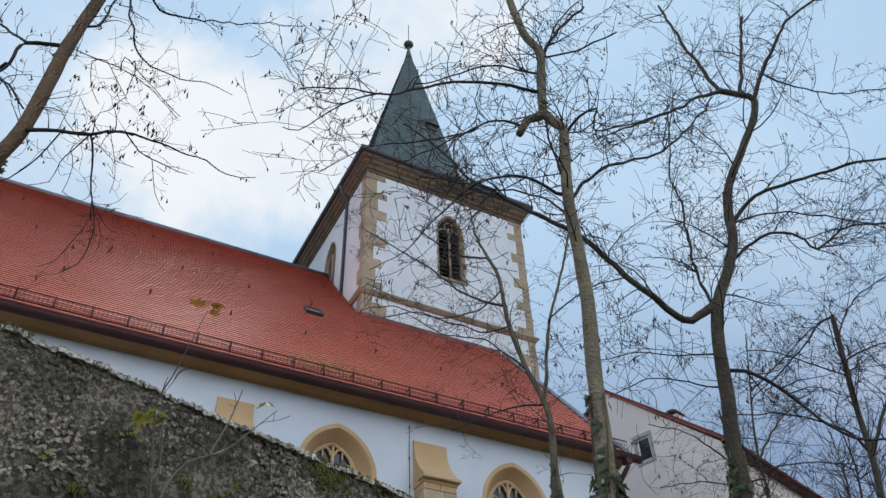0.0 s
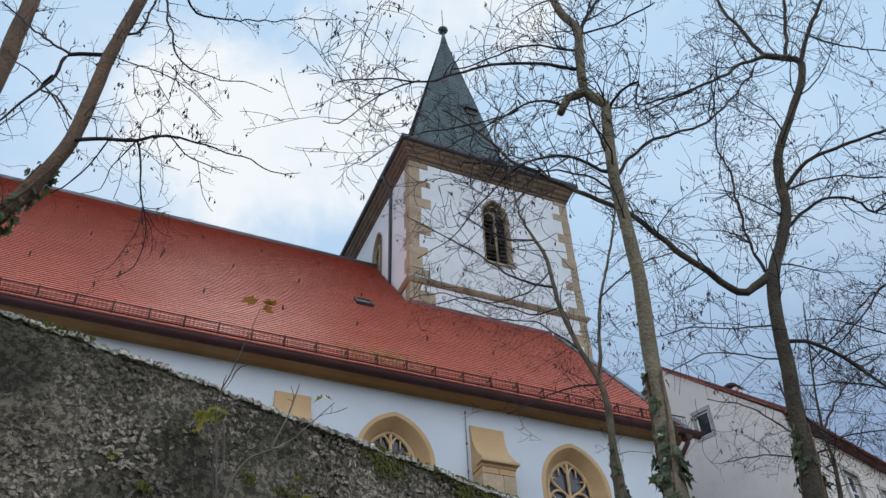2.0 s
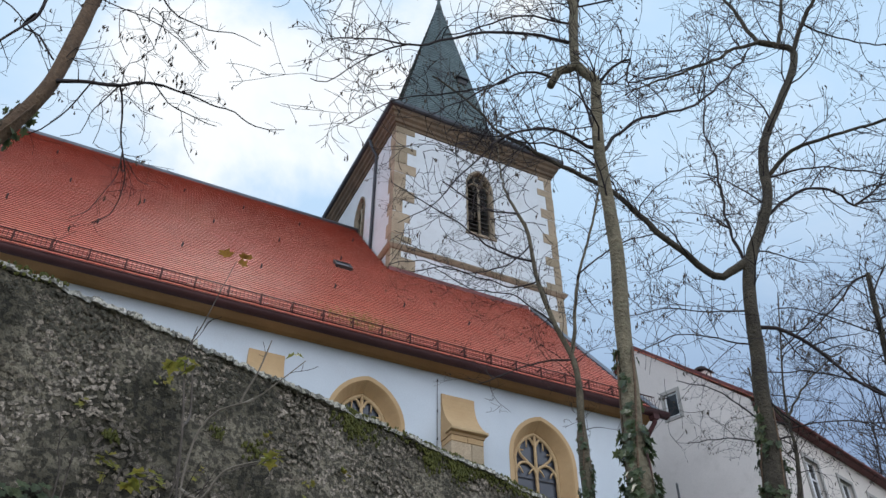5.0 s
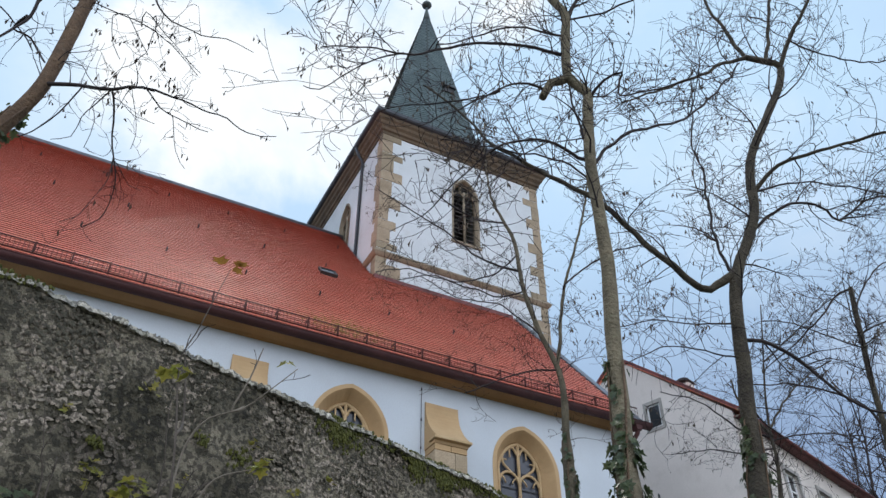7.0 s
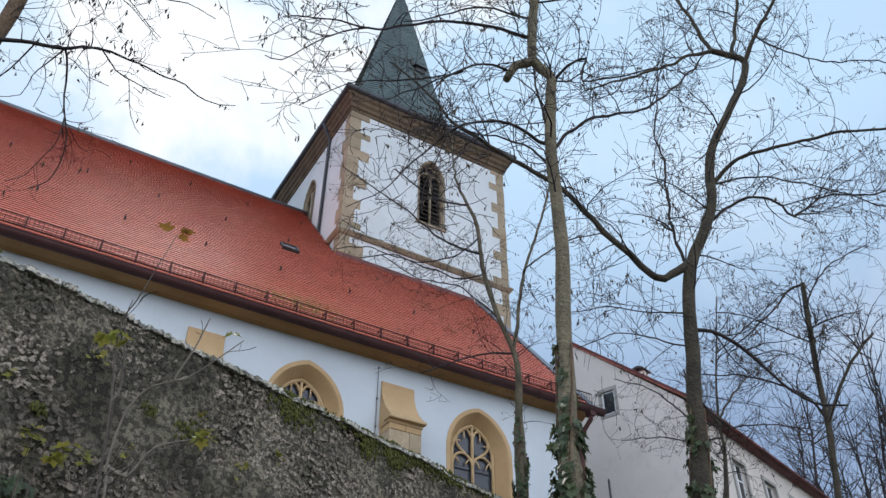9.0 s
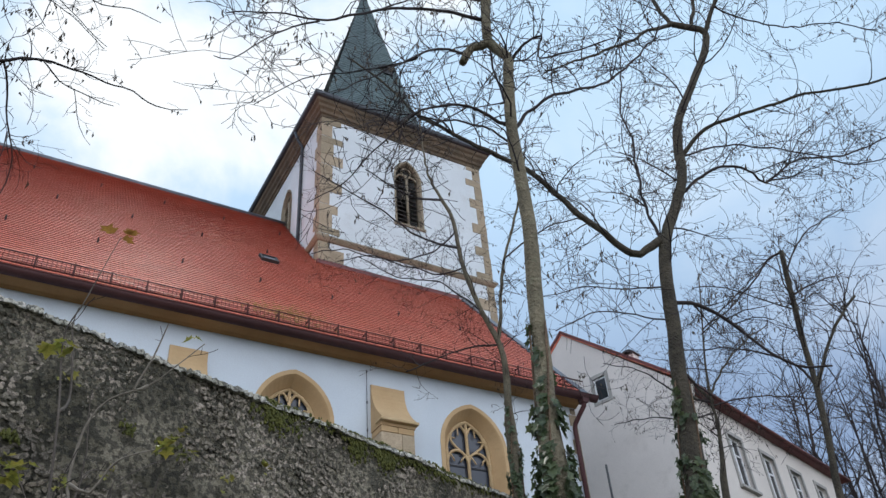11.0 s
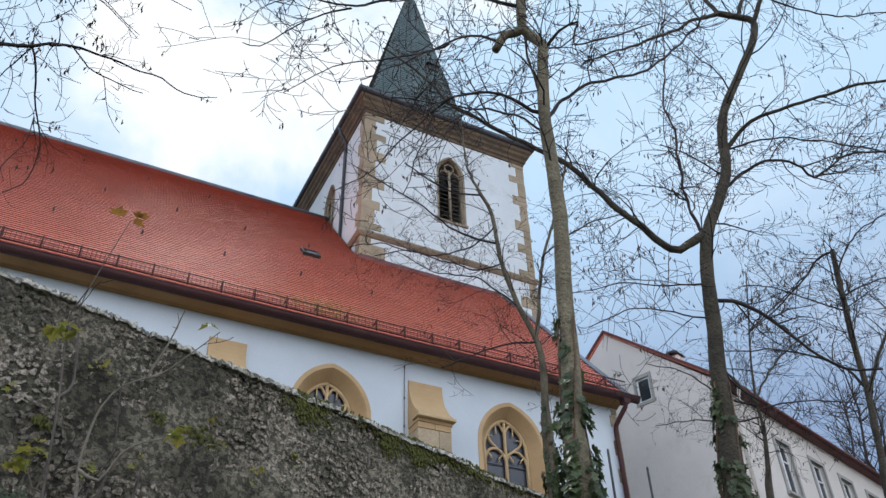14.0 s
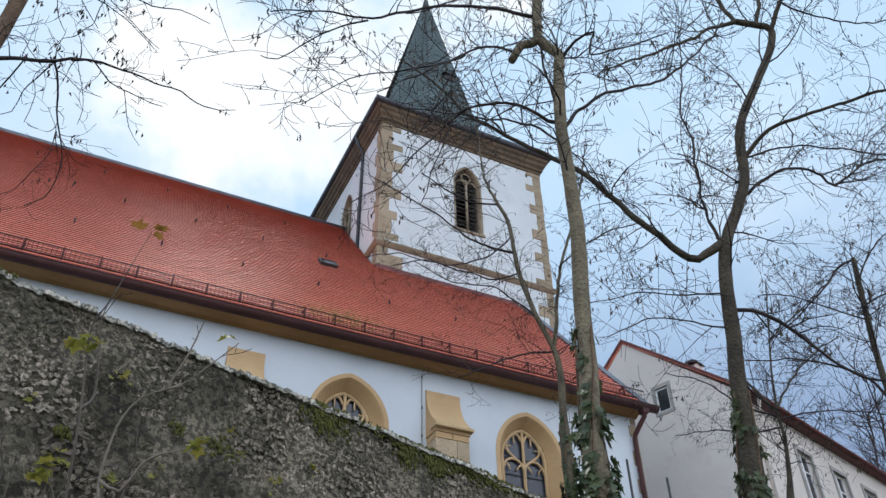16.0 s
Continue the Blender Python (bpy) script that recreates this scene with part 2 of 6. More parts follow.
M_MORTAR = material("rubble_mortar", (0.25, 0.215, 0.155), (0.075, 0.065, 0.043), 1.2, 1.0, 1.0, 0.03, (0.08, 0.072, 0.055), stain=0.8, bump_size=0.05, spread=(0.42, 0.58), speck=(0.07, 0.5, 1.3))
M_RUBBLE = material("rubble_stone", (0.325, 0.272, 0.212), (0.13, 0.107, 0.076), 1.1, 0.95, 1.0, 0.025, (0.10, 0.092, 0.062), stain=0.7, spread=(0.40, 0.60), per_piece=0.26, bump_size=0.022, speck=(0.04, 0.5, 1.3))
M_RUBBLES = material("rubble_stones", (0.325, 0.272, 0.212), (0.13, 0.107, 0.076), 1.1, 0.95, 1.0, 0.025, (0.10, 0.092, 0.062), stain=0.7, spread=(0.40, 0.60), per_piece=0.26, islands=True, bump_size=0.022, speck=(0.04, 0.5, 1.3))
M_CAP = material("lichen_cap_stone", (0.60, 0.56, 0.48), (0.29, 0.265, 0.20), 0.3, 0.95, 0.9, 0.03, (0.62, 0.59, 0.52), stain=0.55, per_piece=0.25, speck=(0.05, 0.4, 1.15))
# darker clay for tile tails: paints the shadow line below each row
M_TAIL = material("shaded_tile_edge", (0.36, 0.085, 0.055), (0.28, 0.068, 0.044), 1.5, 0.9, 0.1, 0.02)
M_LICHEN = material("dark_lichen", (0.105, 0.094, 0.066), (0.06, 0.055, 0.04), 0.15, 1.0, 0.8, 0.02)
M_ROOFMOSS = material("yellow_roof_lichen", (0.36, 0.23, 0.06), (0.27, 0.16, 0.05), 0.15, 1.0, 0.6, 0.02)
M_GROUND = material("leafy_soil", (0.07, 0.06, 0.04), (0.05, 0.06, 0.03), 1.5, 1.0, 0.8, 0.1, (0.10, 0.08, 0.05))
M_ROD = material("lightning_rod_metal", (0.16, 0.16, 0.17), (0.12, 0.12, 0.13), 0.3, 0.4, 0.05, 0.02, metal=0.7)
M_COPPER = material("patina_copper", (0.09, 0.12, 0.115), (0.06, 0.07, 0.07), 0.3, 0.5, 0.2, 0.03, metal=0.3)


def glass_material(name, tint, rough):
    m = bpy.data.materials.new(name)
    m.use_nodes = True
    t = m.node_tree
    b = t.nodes["Principled BSDF"]
    b.inputs["Base Color"].default_value = (*tint, 1)
    b.inputs["Roughness"].default_value = rough
    b.inputs["IOR"].default_value = 1.5
    n = t.nodes.new("ShaderNodeTexNoise")
    n.inputs["Scale"].default_value = 3.0
    bp = t.nodes.new("ShaderNodeBump")
    bp.inputs["Strength"].default_value, bp.inputs["Distance"].default_value = 0.15, 0.02
    t.links.new(n.outputs["Fac"], bp.inputs["Height"])
    t.links.new(bp.outputs[0], b.inputs["Normal"])
    return m


M_GLASS = glass_material("leaded_window_glass", (0.05, 0.055, 0.07), 0.16)
for leafy in (M_LEAF, M_DRYLEAF, M_IVY):
    t = leafy.node_tree
    b = t.nodes["Principled BSDF"]
    thin = t.nodes.new("ShaderNodeBsdfTranslucent")
    t.links.new(b.inputs["Base Color"].links[0].from_socket, thin.inputs["Color"])
    half = t.nodes.new("ShaderNodeMixShader")
    half.inputs[0].default_value = 0.4
    t.links.new(b.outputs[0], half.inputs[1])
    t.links.new(thin.outputs[0], half.inputs[2])
    t.links.new(half.outputs[0], t.nodes["Material Output"].inputs["Surface"])
M_PANE = glass_material("dark_house_glass", (0.03, 0.033, 0.036), 0.05)


# ---- building helpers ----
def thing(name, at, label, category, group="", kind=""):
    ob = new(name)
    ob.empty_display_size = 0.2
    ob.location = at
    return tagged(ob, label, category, group, kind)


def base_of(ob):
    p = Vector((0, 0, 0))
    while ob:
        p += ob.location
        ob = ob.parent
    return p


def part(name, bm, mat, parent=None, label="", smooth=False, recalc=True):
    """Links a bmesh in world coordinates as one mesh under a thing or a part."""
    if parent:
        bmesh.ops.translate(bm, verts=bm.verts, vec=-base_of(parent))
    if recalc:
        bmesh.ops.recalc_face_normals(bm, faces=bm.faces)
    if smooth:
        for f in bm.faces:
            f.smooth = True
    me = bpy.data.meshes.new(name)
    bm.to_mesh(me)
    bm.free()
    me.materials.append(mat)
    ob = new(name, me)
    if parent:
        ob.parent = parent
    if label:
        ob["label"] = label
    return ob


def mesh_part(name, verts, faces, mat, parent=None, label="", smooth=False):
    """The same from plain vertex and face lists, for large meshes."""
    off = base_of(parent) if parent else Vector((0, 0, 0))
    me = bpy.data.meshes.new(name)
    me.from_pydata([(v[0] - off[0], v[1] - off[1], v[2] - off[2]) for v in verts], [], faces)
    if smooth:
        me.polygons.foreach_set("use_smooth", [True] * len(faces))
    me.materials.append(mat)
    me.update()
    ob = new(name, me)
    if parent:
        ob.parent = parent
    if label:
        ob["label"] = label
    return ob


def box(bm, x0, x1, y0, y1, z0, z1, bevel=0.0):
    v = [bm.verts.new(p) for p in ((x0, y0, z0), (x1, y0, z0), (x1, y1, z0), (x0, y1, z0), (x0, y0, z1), (x1, y0, z1), (x1, y1, z1), (x0, y1, z1))]
    fs = [bm.faces.new([v[k] for k in q]) for q in ((0, 3, 2, 1), (4, 5, 6, 7), (0, 1, 5, 4), (1, 2, 6, 5), (2, 3, 7, 6), (3, 0, 4, 7))]
    if bevel:
        edges = list({e for f in fs for e in f.edges})
        bmesh.ops.bevel(bm, geom=edges, offset=bevel, segments=1, affect="EDGES")
    return v


def prism(bm, ring, ext):
    """A closed prism from a ring of points pushed along ext."""
    e = Vector(ext)
    a = [bm.verts.new(p) for p in ring]
    b = [bm.verts.new(Vector(p) + e) for p in ring]
    n = len(a)
    bm.faces.new(a)
    bm.faces.new(b[::-1])
    for k in range(n):
        bm.faces.new((a[k], a[(k + 1) % n], b[(k + 1) % n], b[k]))


def tube_data(pts, radii, sides, verts, faces, wobble=0.0, seed=0.0, cap=True):
    """Adds a tapering tube along pts to plain lists."""
    pts = [Vector(p) for p in pts]
    start = len(verts)
    up = Vector((0.13, 0.21, 0.97))
    for k, p in enumerate(pts):
        d = pts[min(k + 1, len(pts) - 1)] - pts[max(k - 1, 0)]
        d = d.normalized() if d.length > 1e-9 else Vector((0, 0, 1))
        side = d.cross(up)
        if side.length < 0.05:
            side = d.cross(Vector((1, 0, 0)))
        side.normalize()
        other = d.cross(side)
        for j in range(sides):
            a = 2 * math.pi * j / sides
            r = radii[k]
            if wobble:
                r *= 1 + wobble * noise.noise(p * 3.1 + Vector((math.cos(a) * 1.3, math.sin(a) * 1.3, seed)))
            verts.append(p + (side * math.cos(a) + other * math.sin(a)) * r)
    for k in range(len(pts) - 1):
        for j in range(sides):
            a, b = start + k * sides + j, start + k * sides + (j + 1) % sides
            faces.append((a, b, b + sides, a + sides))
    if cap:
        faces.append(tuple(start + j for j in range(sides))[::-1])
        faces.append(tuple(start + (len(pts) - 1) * sides + j for j in range(sides)))


def tube_part(name, pts, radii, mat, parent=None, label="", sides=10, wobble=0.0, seed=0.0):
    verts, faces = [], []
    if isinstance(radii, (int, float)):
        radii = [radii] * len(pts)
    tube_data(pts, radii, sides, verts, faces, wobble, seed)
    return mesh_part(name, verts, faces, mat, parent, label, smooth=True)


def smooth_line(pts, radii, step):
    """Catmull-Rom through pts, with the radius along it."""
    P = [Vector(p) for p in pts]
    out, rad = [], []
    for k in range(len(P) - 1):
        a, b, c, d = P[max(k - 1, 0)], P[k], P[k + 1], P[min(k + 2, len(P) - 1)]
        n = max(2, int((c - b).length / step))
        for i in range(n):
            t = i / n
            out.append(0.5 * ((2 * b) + (c - a) * t + (2 * a - 5 * b + 4 * c - d) * t * t + (3 * b - a - 3 * c + d) * t ** 3))
            rad.append(radii[k] + (radii[k + 1] - radii[k]) * t)
    return out + [P[-1]], rad + [radii[-1]]


def arch_ring(cx, a, z0, zs, R, y, n=10):
    """A pointed-arch outline in a plane of constant y: half width a, foot z0, springing zs, arc radius R."""
    top = math.acos((R - a) / R)
    ring = [(cx - a, y, z0), (cx + a, y, z0)]
    for k in range(n + 1):
        t = top * k / n
        ring.append((cx + a - R + R * math.cos(t), y, zs + R * math.sin(t)))
    for k in range(n - 1, -1, -1):
        t = top * k / n
        ring.append((cx - a + R - R * math.cos(t), y, zs + R * math.sin(t)))
    return ring


def ring_strip(bm, a, b):
    va, vb = [bm.verts.new(p) for p in a], [bm.verts.new(p) for p in b]
    n = len(va)
    for k in range(n):
        bm.faces.new((va[k], va[(k + 1) % n], vb[(k + 1) % n], vb[k]))


def holed_wall(bm, outline, holes, put, depth):
    """One connected wall: an outline and holes in (along, z), given thickness; put() turns (along, in, z) into a place."""
    sides = []
    for i in (0.0, depth):
        loops = [[bm.verts.new(put(a, i, z)) for a, z in ring] for ring in [outline] + holes]
        eds = [bm.edges.new((r[k], r[(k + 1) % len(r)])) for r in loops for k in range(len(r))]
        bmesh.ops.triangle_fill(bm, use_beauty=True, use_dissolve=False, edges=eds)
        sides.append(loops)
    for ra, rb in zip(*sides):
        for k in range(len(ra)):
            bm.faces.new((ra[k], ra[(k + 1) % len(ra)], rb[(k + 1) % len(rb)], rb[k]))


# ---- the lie of the land: a low lane, a tall retaining wall, the churchyard above it ----
WALL_A, WALL_U = Vector((-0.36, 7.70, 0)), Vector((0.9402, 0.3406, 0))
WALL_N = Vector((WALL_U.y, -WALL_U.x, 0))   # out of the wall, towards the lane
WALL_TOP, YARD = 6.27, 6.0


def wall_point(u, out, z):
    """u metres along the retaining wall, out metres in front of its face."""
    bend = -0.012 * max(0.0, 1.0 - u) ** 2 * 2
    return WALL_A + WALL_U * u + WALL_N * (out + bend) + Vector((0, 0, z))


def wall_top(u):
    return WALL_TOP + 0.05 * noise.noise(Vector((u * 0.7, 3.1, 0))) + 0.03 * noise.noise(Vector((u * 3.3, 8.1, 0)))


us = [-2500, -600, -200, -80, -40] + list(range(-30, 41, 2)) + [50, 80, 200, 600, 2500]
outs = [2500, 600, 200, 80, 40] + [30 - 2 * k for k in range(15)] + [1.0, 0.3, -0.15, -0.3, -0.6, -2] + [-4 * k for k in range(1, 12)] + [-80, -200, -600, -2500]
gv, gf = [], []
for u in us:
    for o in outs:
        far = max(abs(u), abs(o)) > 60
        z = -0.05 + 0.9 * max(0.0, 1 - max(o, 0) / 6.0) ** 2 if o > -0.2 else YARD
        z += 0.0 if far else 0.06 * noise.noise(Vector((u * 0.4, o * 0.4, 1)))
        p = WALL_A + WALL_U * u + WALL_N * o
        gv.append((p.x, p.y, z))
for i in range(len(us) - 1):
    for j in range(len(outs) - 1):
        a = i * len(outs) + j
        gf.append((a, a + 1, a + len(outs) + 1, a + len(outs)))
tagged(mesh_part("ground", gv, gf, M_GROUND), "leaf-strewn soil of the lane and churchyard", "ground", kind="structure")

# retaining wall: a rough core face with stones standing out of it
retaining = thing("wall_retaining", tuple(wall_point(3, 0, 0.3)), "tall weathered rubble stone retaining wall with moss", "wall", kind="structure")
wv, wf = [], []
U0, U1, DU, DZ = -7.0, 16.0, 0.06, 0.06
nu, nz = int((U1 - U0) / DU), int((WALL_TOP - 0.2) / DZ)
for i in range(nu + 1):
    u = U0 + i * DU
    top = wall_top(u) - 0.04
    for j in range(nz + 1):
        z = 0.2 + (top - 0.2) * j / nz
        q = Vector((u * 4.2, z * 5.0, 0.5))
        cell = noise.voronoi(q)[0]
        o = 0.022 * min(1.0, (cell[1] - cell[0]) * 2.2) + 0.05 * noise.noise(Vector((u * 1.1, z * 1.1, 4))) + 0.025 * noise.noise(Vector((u * 9, z * 9, 2))) - 0.022
        p = wall_point(u, o, z)
        wv.append((p.x, p.y, p.z))
front = len(wv)
for i in range(nu + 1):
    for o, z in ((-0.55, wall_top(U0 + i * DU) - 0.04), (-0.55, 0.2)):
        wv.append(tuple(wall_point(U0 + i * DU, o, z)))
for i in range(nu):
    for j in range(nz):
        a = i * (nz + 1) + j
        wf.append((a, a + nz + 1, a + nz + 2, a + 1))
    t0, t1 = i * (nz + 1) + nz, (i + 1) * (nz + 1) + nz
    b0, b1 = front + 2 * i, front + 2 * i + 2
    wf += [(t0, t1, b1, b0), (b0, b1, b1 + 1, b0 + 1)]
mesh_part("core", wv, wf, M_MORTAR, retaining, smooth=True)

# ---- the church ----
church = thing("church", (8.0, 15.3, YARD), "white plastered village church with red tiled roof and slate spire", "church")
D, EAVE_Y, EAVE_Z, SLOPE, RIDGE_Y = 15.30, 14.86, 11.32, 1.19, 24.05
X0, X1 = -14.0, 13.84          # nave ends
ROOF_X1 = 13.92
RIDGE_Z = EAVE_Z + SLOPE * (RIDGE_Y - EAVE_Y)
BACK_Y = 2 * RIDGE_Y - D
WIN_A, WIN_Z0, WIN_ZS, WIN_R = 0.88, 7.7, 9.43, 1.12
WINDOWS = (5.90, 10.51)


bm = bmesh.new()
openings = [[(p[0], p[2]) for p in arch_ring(c, WIN_A, WIN_Z0, WIN_ZS, WIN_R, D)] for c in WINDOWS]
holed_wall(bm, [(X0, YARD - 0.2), (X1, YARD - 0.2), (X1, 11.14), (X0, 11.14)], openings, lambda a, i, z: (a, D + i, z), 0.9)
part("nave_wall", bm, M_PLASTER, church, "smooth white plaster wall")
bm = bmesh.new()
prism(bm, [(X1 - 0.7, D + 0.9, YARD - 0.2), (X1 - 0.7, BACK_Y, YARD - 0.2), (X1 - 0.7, BACK_Y, 11.1), (X1 - 0.7, RIDGE_Y, RIDGE_Z - 0.5), (X1 - 0.7, D + 0.9, EAVE_Z + SLOPE * (D + 0.9 - EAVE_Y) - 0.3)], (0.7, 0, 0))
part("gable_wall", bm, M_PLASTER, church)
bm = bmesh.new()
box(bm, X0, X1 - 0.7, BACK_Y - 0.8, BACK_Y, YARD - 0.2, 11.1)
part("rear_wall", bm, M_PLASTER, church)
bm = bmesh.new()
box(bm, X0, X0 + 0.7, D + 0.9, BACK_Y - 0.8, YARD - 0.2, 11.1)
part("end_wall", bm, M_PLASTER, church)

# flashing where the roof meets the tower's foot
bm = bmesh.new()
flash_z = EAVE_Z + SLOPE * (20.20 - EAVE_Y) + 0.02
box(bm, 8.22, 13.72, 20.20, 20.285, flash_z, flash_z + 0.20)
part("tower_flashing", bm, M_VERGE, church, "narrow red flashing at the tower foot")

# corner stones at the nave's east end
z, k = YARD, 0
while z < 11.0:
    top = min(z + (0.34, 0.42, 0.38)[k % 3], 11.08)
    bm = bmesh.new()
    box(bm, X1 - (0.24, 0.17)[k % 2], X1 + 0.012, D - 0.012, D + 0.4, z + 0.006, top - 0.006, 0.01)
    part("quoin", bm, M_STONE, church)
    z, k = top, k + 1

# coved ochre cornice under the eaves
bm = bmesh.new()
prof = [(D + 0.02, 11.10), (D - 0.05, 11.12), (D - 0.10, 11.15), (D - 0.20, 11.17), (D - 0.30, 11.20), (D - 0.36, 11.24), (D - 0.38, 11.28), (D + 0.02, 11.34)]
prism(bm, [(X0, y, z) for y, z in prof], (X1 + 0.06 - X0, 0, 0))
part("cornice", bm, M_CORNICE, church, "ochre coved eaves cornice")

# roof deck
bm = bmesh.new()
rise = lambda y: EAVE_Z + SLOPE * (y - EAVE_Y)
prism(bm, [(X0, EAVE_Y + 0.03, EAVE_Z - 0.02), (X0, RIDGE_Y, RIDGE_Z - 0.06), (X0, BACK_Y + 0.44, EAVE_Z - 0.02), (X0, BACK_Y + 0.44, EAVE_Z - 0.12), (X0, RIDGE_Y, RIDGE_Z - 0.22), (X0, EAVE_Y + 0.03, EAVE_Z - 0.12)], (ROOF_X1 - X0, 0, 0))
roof = part("roof", bm, M_UNDER, church, "steep red clay tiled roof")

# ridge cap and verge sheet
tube_part("ridge_cap", [(X0, RIDGE_Y, RIDGE_Z + 0.0), (8.3, RIDGE_Y, RIDGE_Z + 0.0)], 0.13, M_ZINC, church, "grey ridge capping")
bm = bmesh.new()
prism(bm, [(ROOF_X1 - 0.10, EAVE_Y, EAVE_Z + 0.09), (ROOF_X1 - 0.10, RIDGE_Y, RIDGE_Z + 0.09), (ROOF_X1 - 0.10, RIDGE_Y, RIDGE_Z - 0.25), (ROOF_X1 - 0.10, EAVE_Y, EAVE_Z - 0.16)], (0.24, 0, 0))
part("verge_flashing", bm, M_ZINC, church, "grey sheet metal verge")

# gutter: an open half pipe with a rolled lip
gut, gfac = [], []
prof = [(math.cos(a) * 0.135, math.sin(a) * 0.135) for a in [math.pi * (1 + k / 8) for k in range(9)]]
prof = prof + [(c * 0.88, s * 0.88) for c, s in prof[::-1]]
for x in (X0, ROOF_X1 + 0.30):
    gut += [(x, EAVE_Y - 0.06 + c, EAVE_Z - 0.07 + s) for c, s in prof]
n = len(prof)
gfac = [(k, (k + 1) % n, (k + 1) % n + n, k + n) for k in range(n)] + [tuple(range(n))[::-1], tuple(range(n, 2 * n))]
gutter = mesh_part("gutter", gut, gfac, M_GUTTER, church, "dark brown half-round gutter", smooth=True)
tube_part("gutter_lip", [(X0, EAVE_Y - 0.195, EAVE_Z - 0.065), (ROOF_X1 + 0.30, EAVE_Y - 0.195, EAVE_Z - 0.065)], 0.014, M_GUTTER, gutter, sides=6)
pipe = tube_part("downpipe", [(13.79, 14.80, 11.06), (13.79, 14.83, 10.96), (13.72, 15.02, 10.74), (13.68, 15.18, 10.56), (13.66, 15.20, 10.4), (13.66, 15.20, 6.1)], 0.062, M_GUTTER, church, "brown corner downpipe")
bm = bmesh.new()
prism(bm, [(13.66, 14.70, 11.22), (13.92, 14.70, 11.22), (13.87, 14.72, 11.02), (13.71, 14.72, 11.02)], (0, 0.20, 0))
part("hopper_head", bm, M_GUTTER, pipe, "brown rainwater hopper")


def tracery_bar(verts, faces, pts, r=0.035, depth=0.10):
    """A moulded bar along pts in a wall plane: a tube flattened to a rib, deeper than it is wide."""
    tube_data(pts, [r] * len(pts), 6, verts, faces)


def arc_pts(cx, cz, r, a0, a1, y, n=10):
    return [(cx + r * math.cos(radians(a0 + (a1 - a0) * k / n)), y, cz + r * math.sin(radians(a0 + (a1 - a0) * k / n))) for k in range(n + 1)]


def nave_window(c):
    """A two-light window: splayed ochre reveal, tracery with cusped heads, dark leaded glass."""
    bm = bmesh.new()
    o0 = arch_ring(c, WIN_A + 0.07, WIN_Z0 - 0.07, WIN_ZS, WIN_R + 0.07, D - 0.012)
    o1 = arch_ring(c, WIN_A - 0.03, WIN_Z0 + 0.02, WIN_ZS, WIN_R - 0.03, D - 0.012)
    o2 = arch_ring(c, WIN_A - 0.06, WIN_Z0 + 0.05, WIN_ZS, WIN_R - 0.05, D + 0.02)
    o3 = arch_ring(c, 0.64, WIN_Z0 + 0.30, WIN_ZS + 0.02, 0.88, D + 0.30)
    o4 = arch_ring(c, 0.64, WIN_Z0 + 0.30, WIN_ZS + 0.02, 0.88, D + 0.62)
    o5 = arch_ring(c, WIN_A + 0.07, WIN_Z0 - 0.07, WIN_ZS, WIN_R + 0.07, D + 0.05)
    ring_strip(bm, o5, o0)
    ring_strip(bm, o0, o1)
    ring_strip(bm, o1, o2)
    ring_strip(bm, o2, o3)
    ring_strip(bm, o3, o4)
    win = part("window", bm, M_OCHRE, church, "pointed ochre window reveal with stone tracery")
    y = D + 0.34
    v, f = [], []
    arch = arch_ring(c, 0.60, WIN_Z0 + 0.33, WIN_ZS + 0.02, 0.83, y)
    tracery_bar(v, f, arch[1:] + [arch[0]], 0.05)
    top = max(p[2] for p in arch)
    tracery_bar(v, f, [(c, y, WIN_Z0 + 0.3), (c, y, WIN_ZS + 0.2), (c, y, top)], 0.042)
    zl = WIN_ZS - 0.22
    for s in (-1, 1):
        m = c + s * 0.29
        # head of each light
        tracery_bar(v, f, arc_pts(m, zl, 0.27, 0, 180, y), 0.035)
        # trefoil cusps inside the head
        for a in (35, 145):
            px, pz = m + 0.25 * math.cos(radians(a)), zl + 0.25 * math.sin(radians(a))
            tracery_bar(v, f, [(px, y, pz), (m + 0.17 * math.cos(radians(a)), y, zl + 0.14 * math.sin(radians(a))), (m + 0.11 * math.cos(radians(a - s * 12)), y, zl - 0.02)], 0.022)
        # flowing mouchette above
        flow = [(c + s * dx, y, zl + dz) for dx, dz in ((0.0, 0.11), (0.24, 0.29), (0.43, 0.46), (0.46, 0.64), (0.34, 0.84), (0.14, 0.92), (0.03, 0.74))]
        tracery_bar(v, f, smooth_line(flow, [1] * len(flow), 0.05)[0], 0.034)
        for px, pz, dx, dz in ((0.44, 0.58, -0.13, 0.0), (0.24, 0.87, 0.0, -0.17)):
            tracery_bar(v, f, [(c + s * px, y, zl + pz), (c + s * (px + dx * 0.6), y, zl + pz + dz * 0.7), (c + s * (px + dx * 0.8), y, zl + pz + dz * 1.2)], 0.02)
    mesh_part("tracery", v, f, M_TRACERY, win, "carved sandstone tracery", smooth=True)
    bm = bmesh.new()
    bm.faces.new([bm.verts.new(p) for p in arch_ring(c, 0.645, WIN_Z0 + 0.3, WIN_ZS + 0.02, 0.88, D + 0.40)])
    part("glass_pane", bm, M_GLASS, win, "dark leaded glass")
    v, f = [], []
    for k in range(4):
        z = WIN_Z0 + 0.55 + 0.42 * k
        tube_data([(c - 0.58, D + 0.37, z), (c + 0.58, D + 0.37, z)], [0.012] * 2, 4, v, f)
    mesh_part("saddle_bar_set", v, f, M_DARK, win, "iron saddle bars")


for c in WINDOWS:
    nave_window(c)


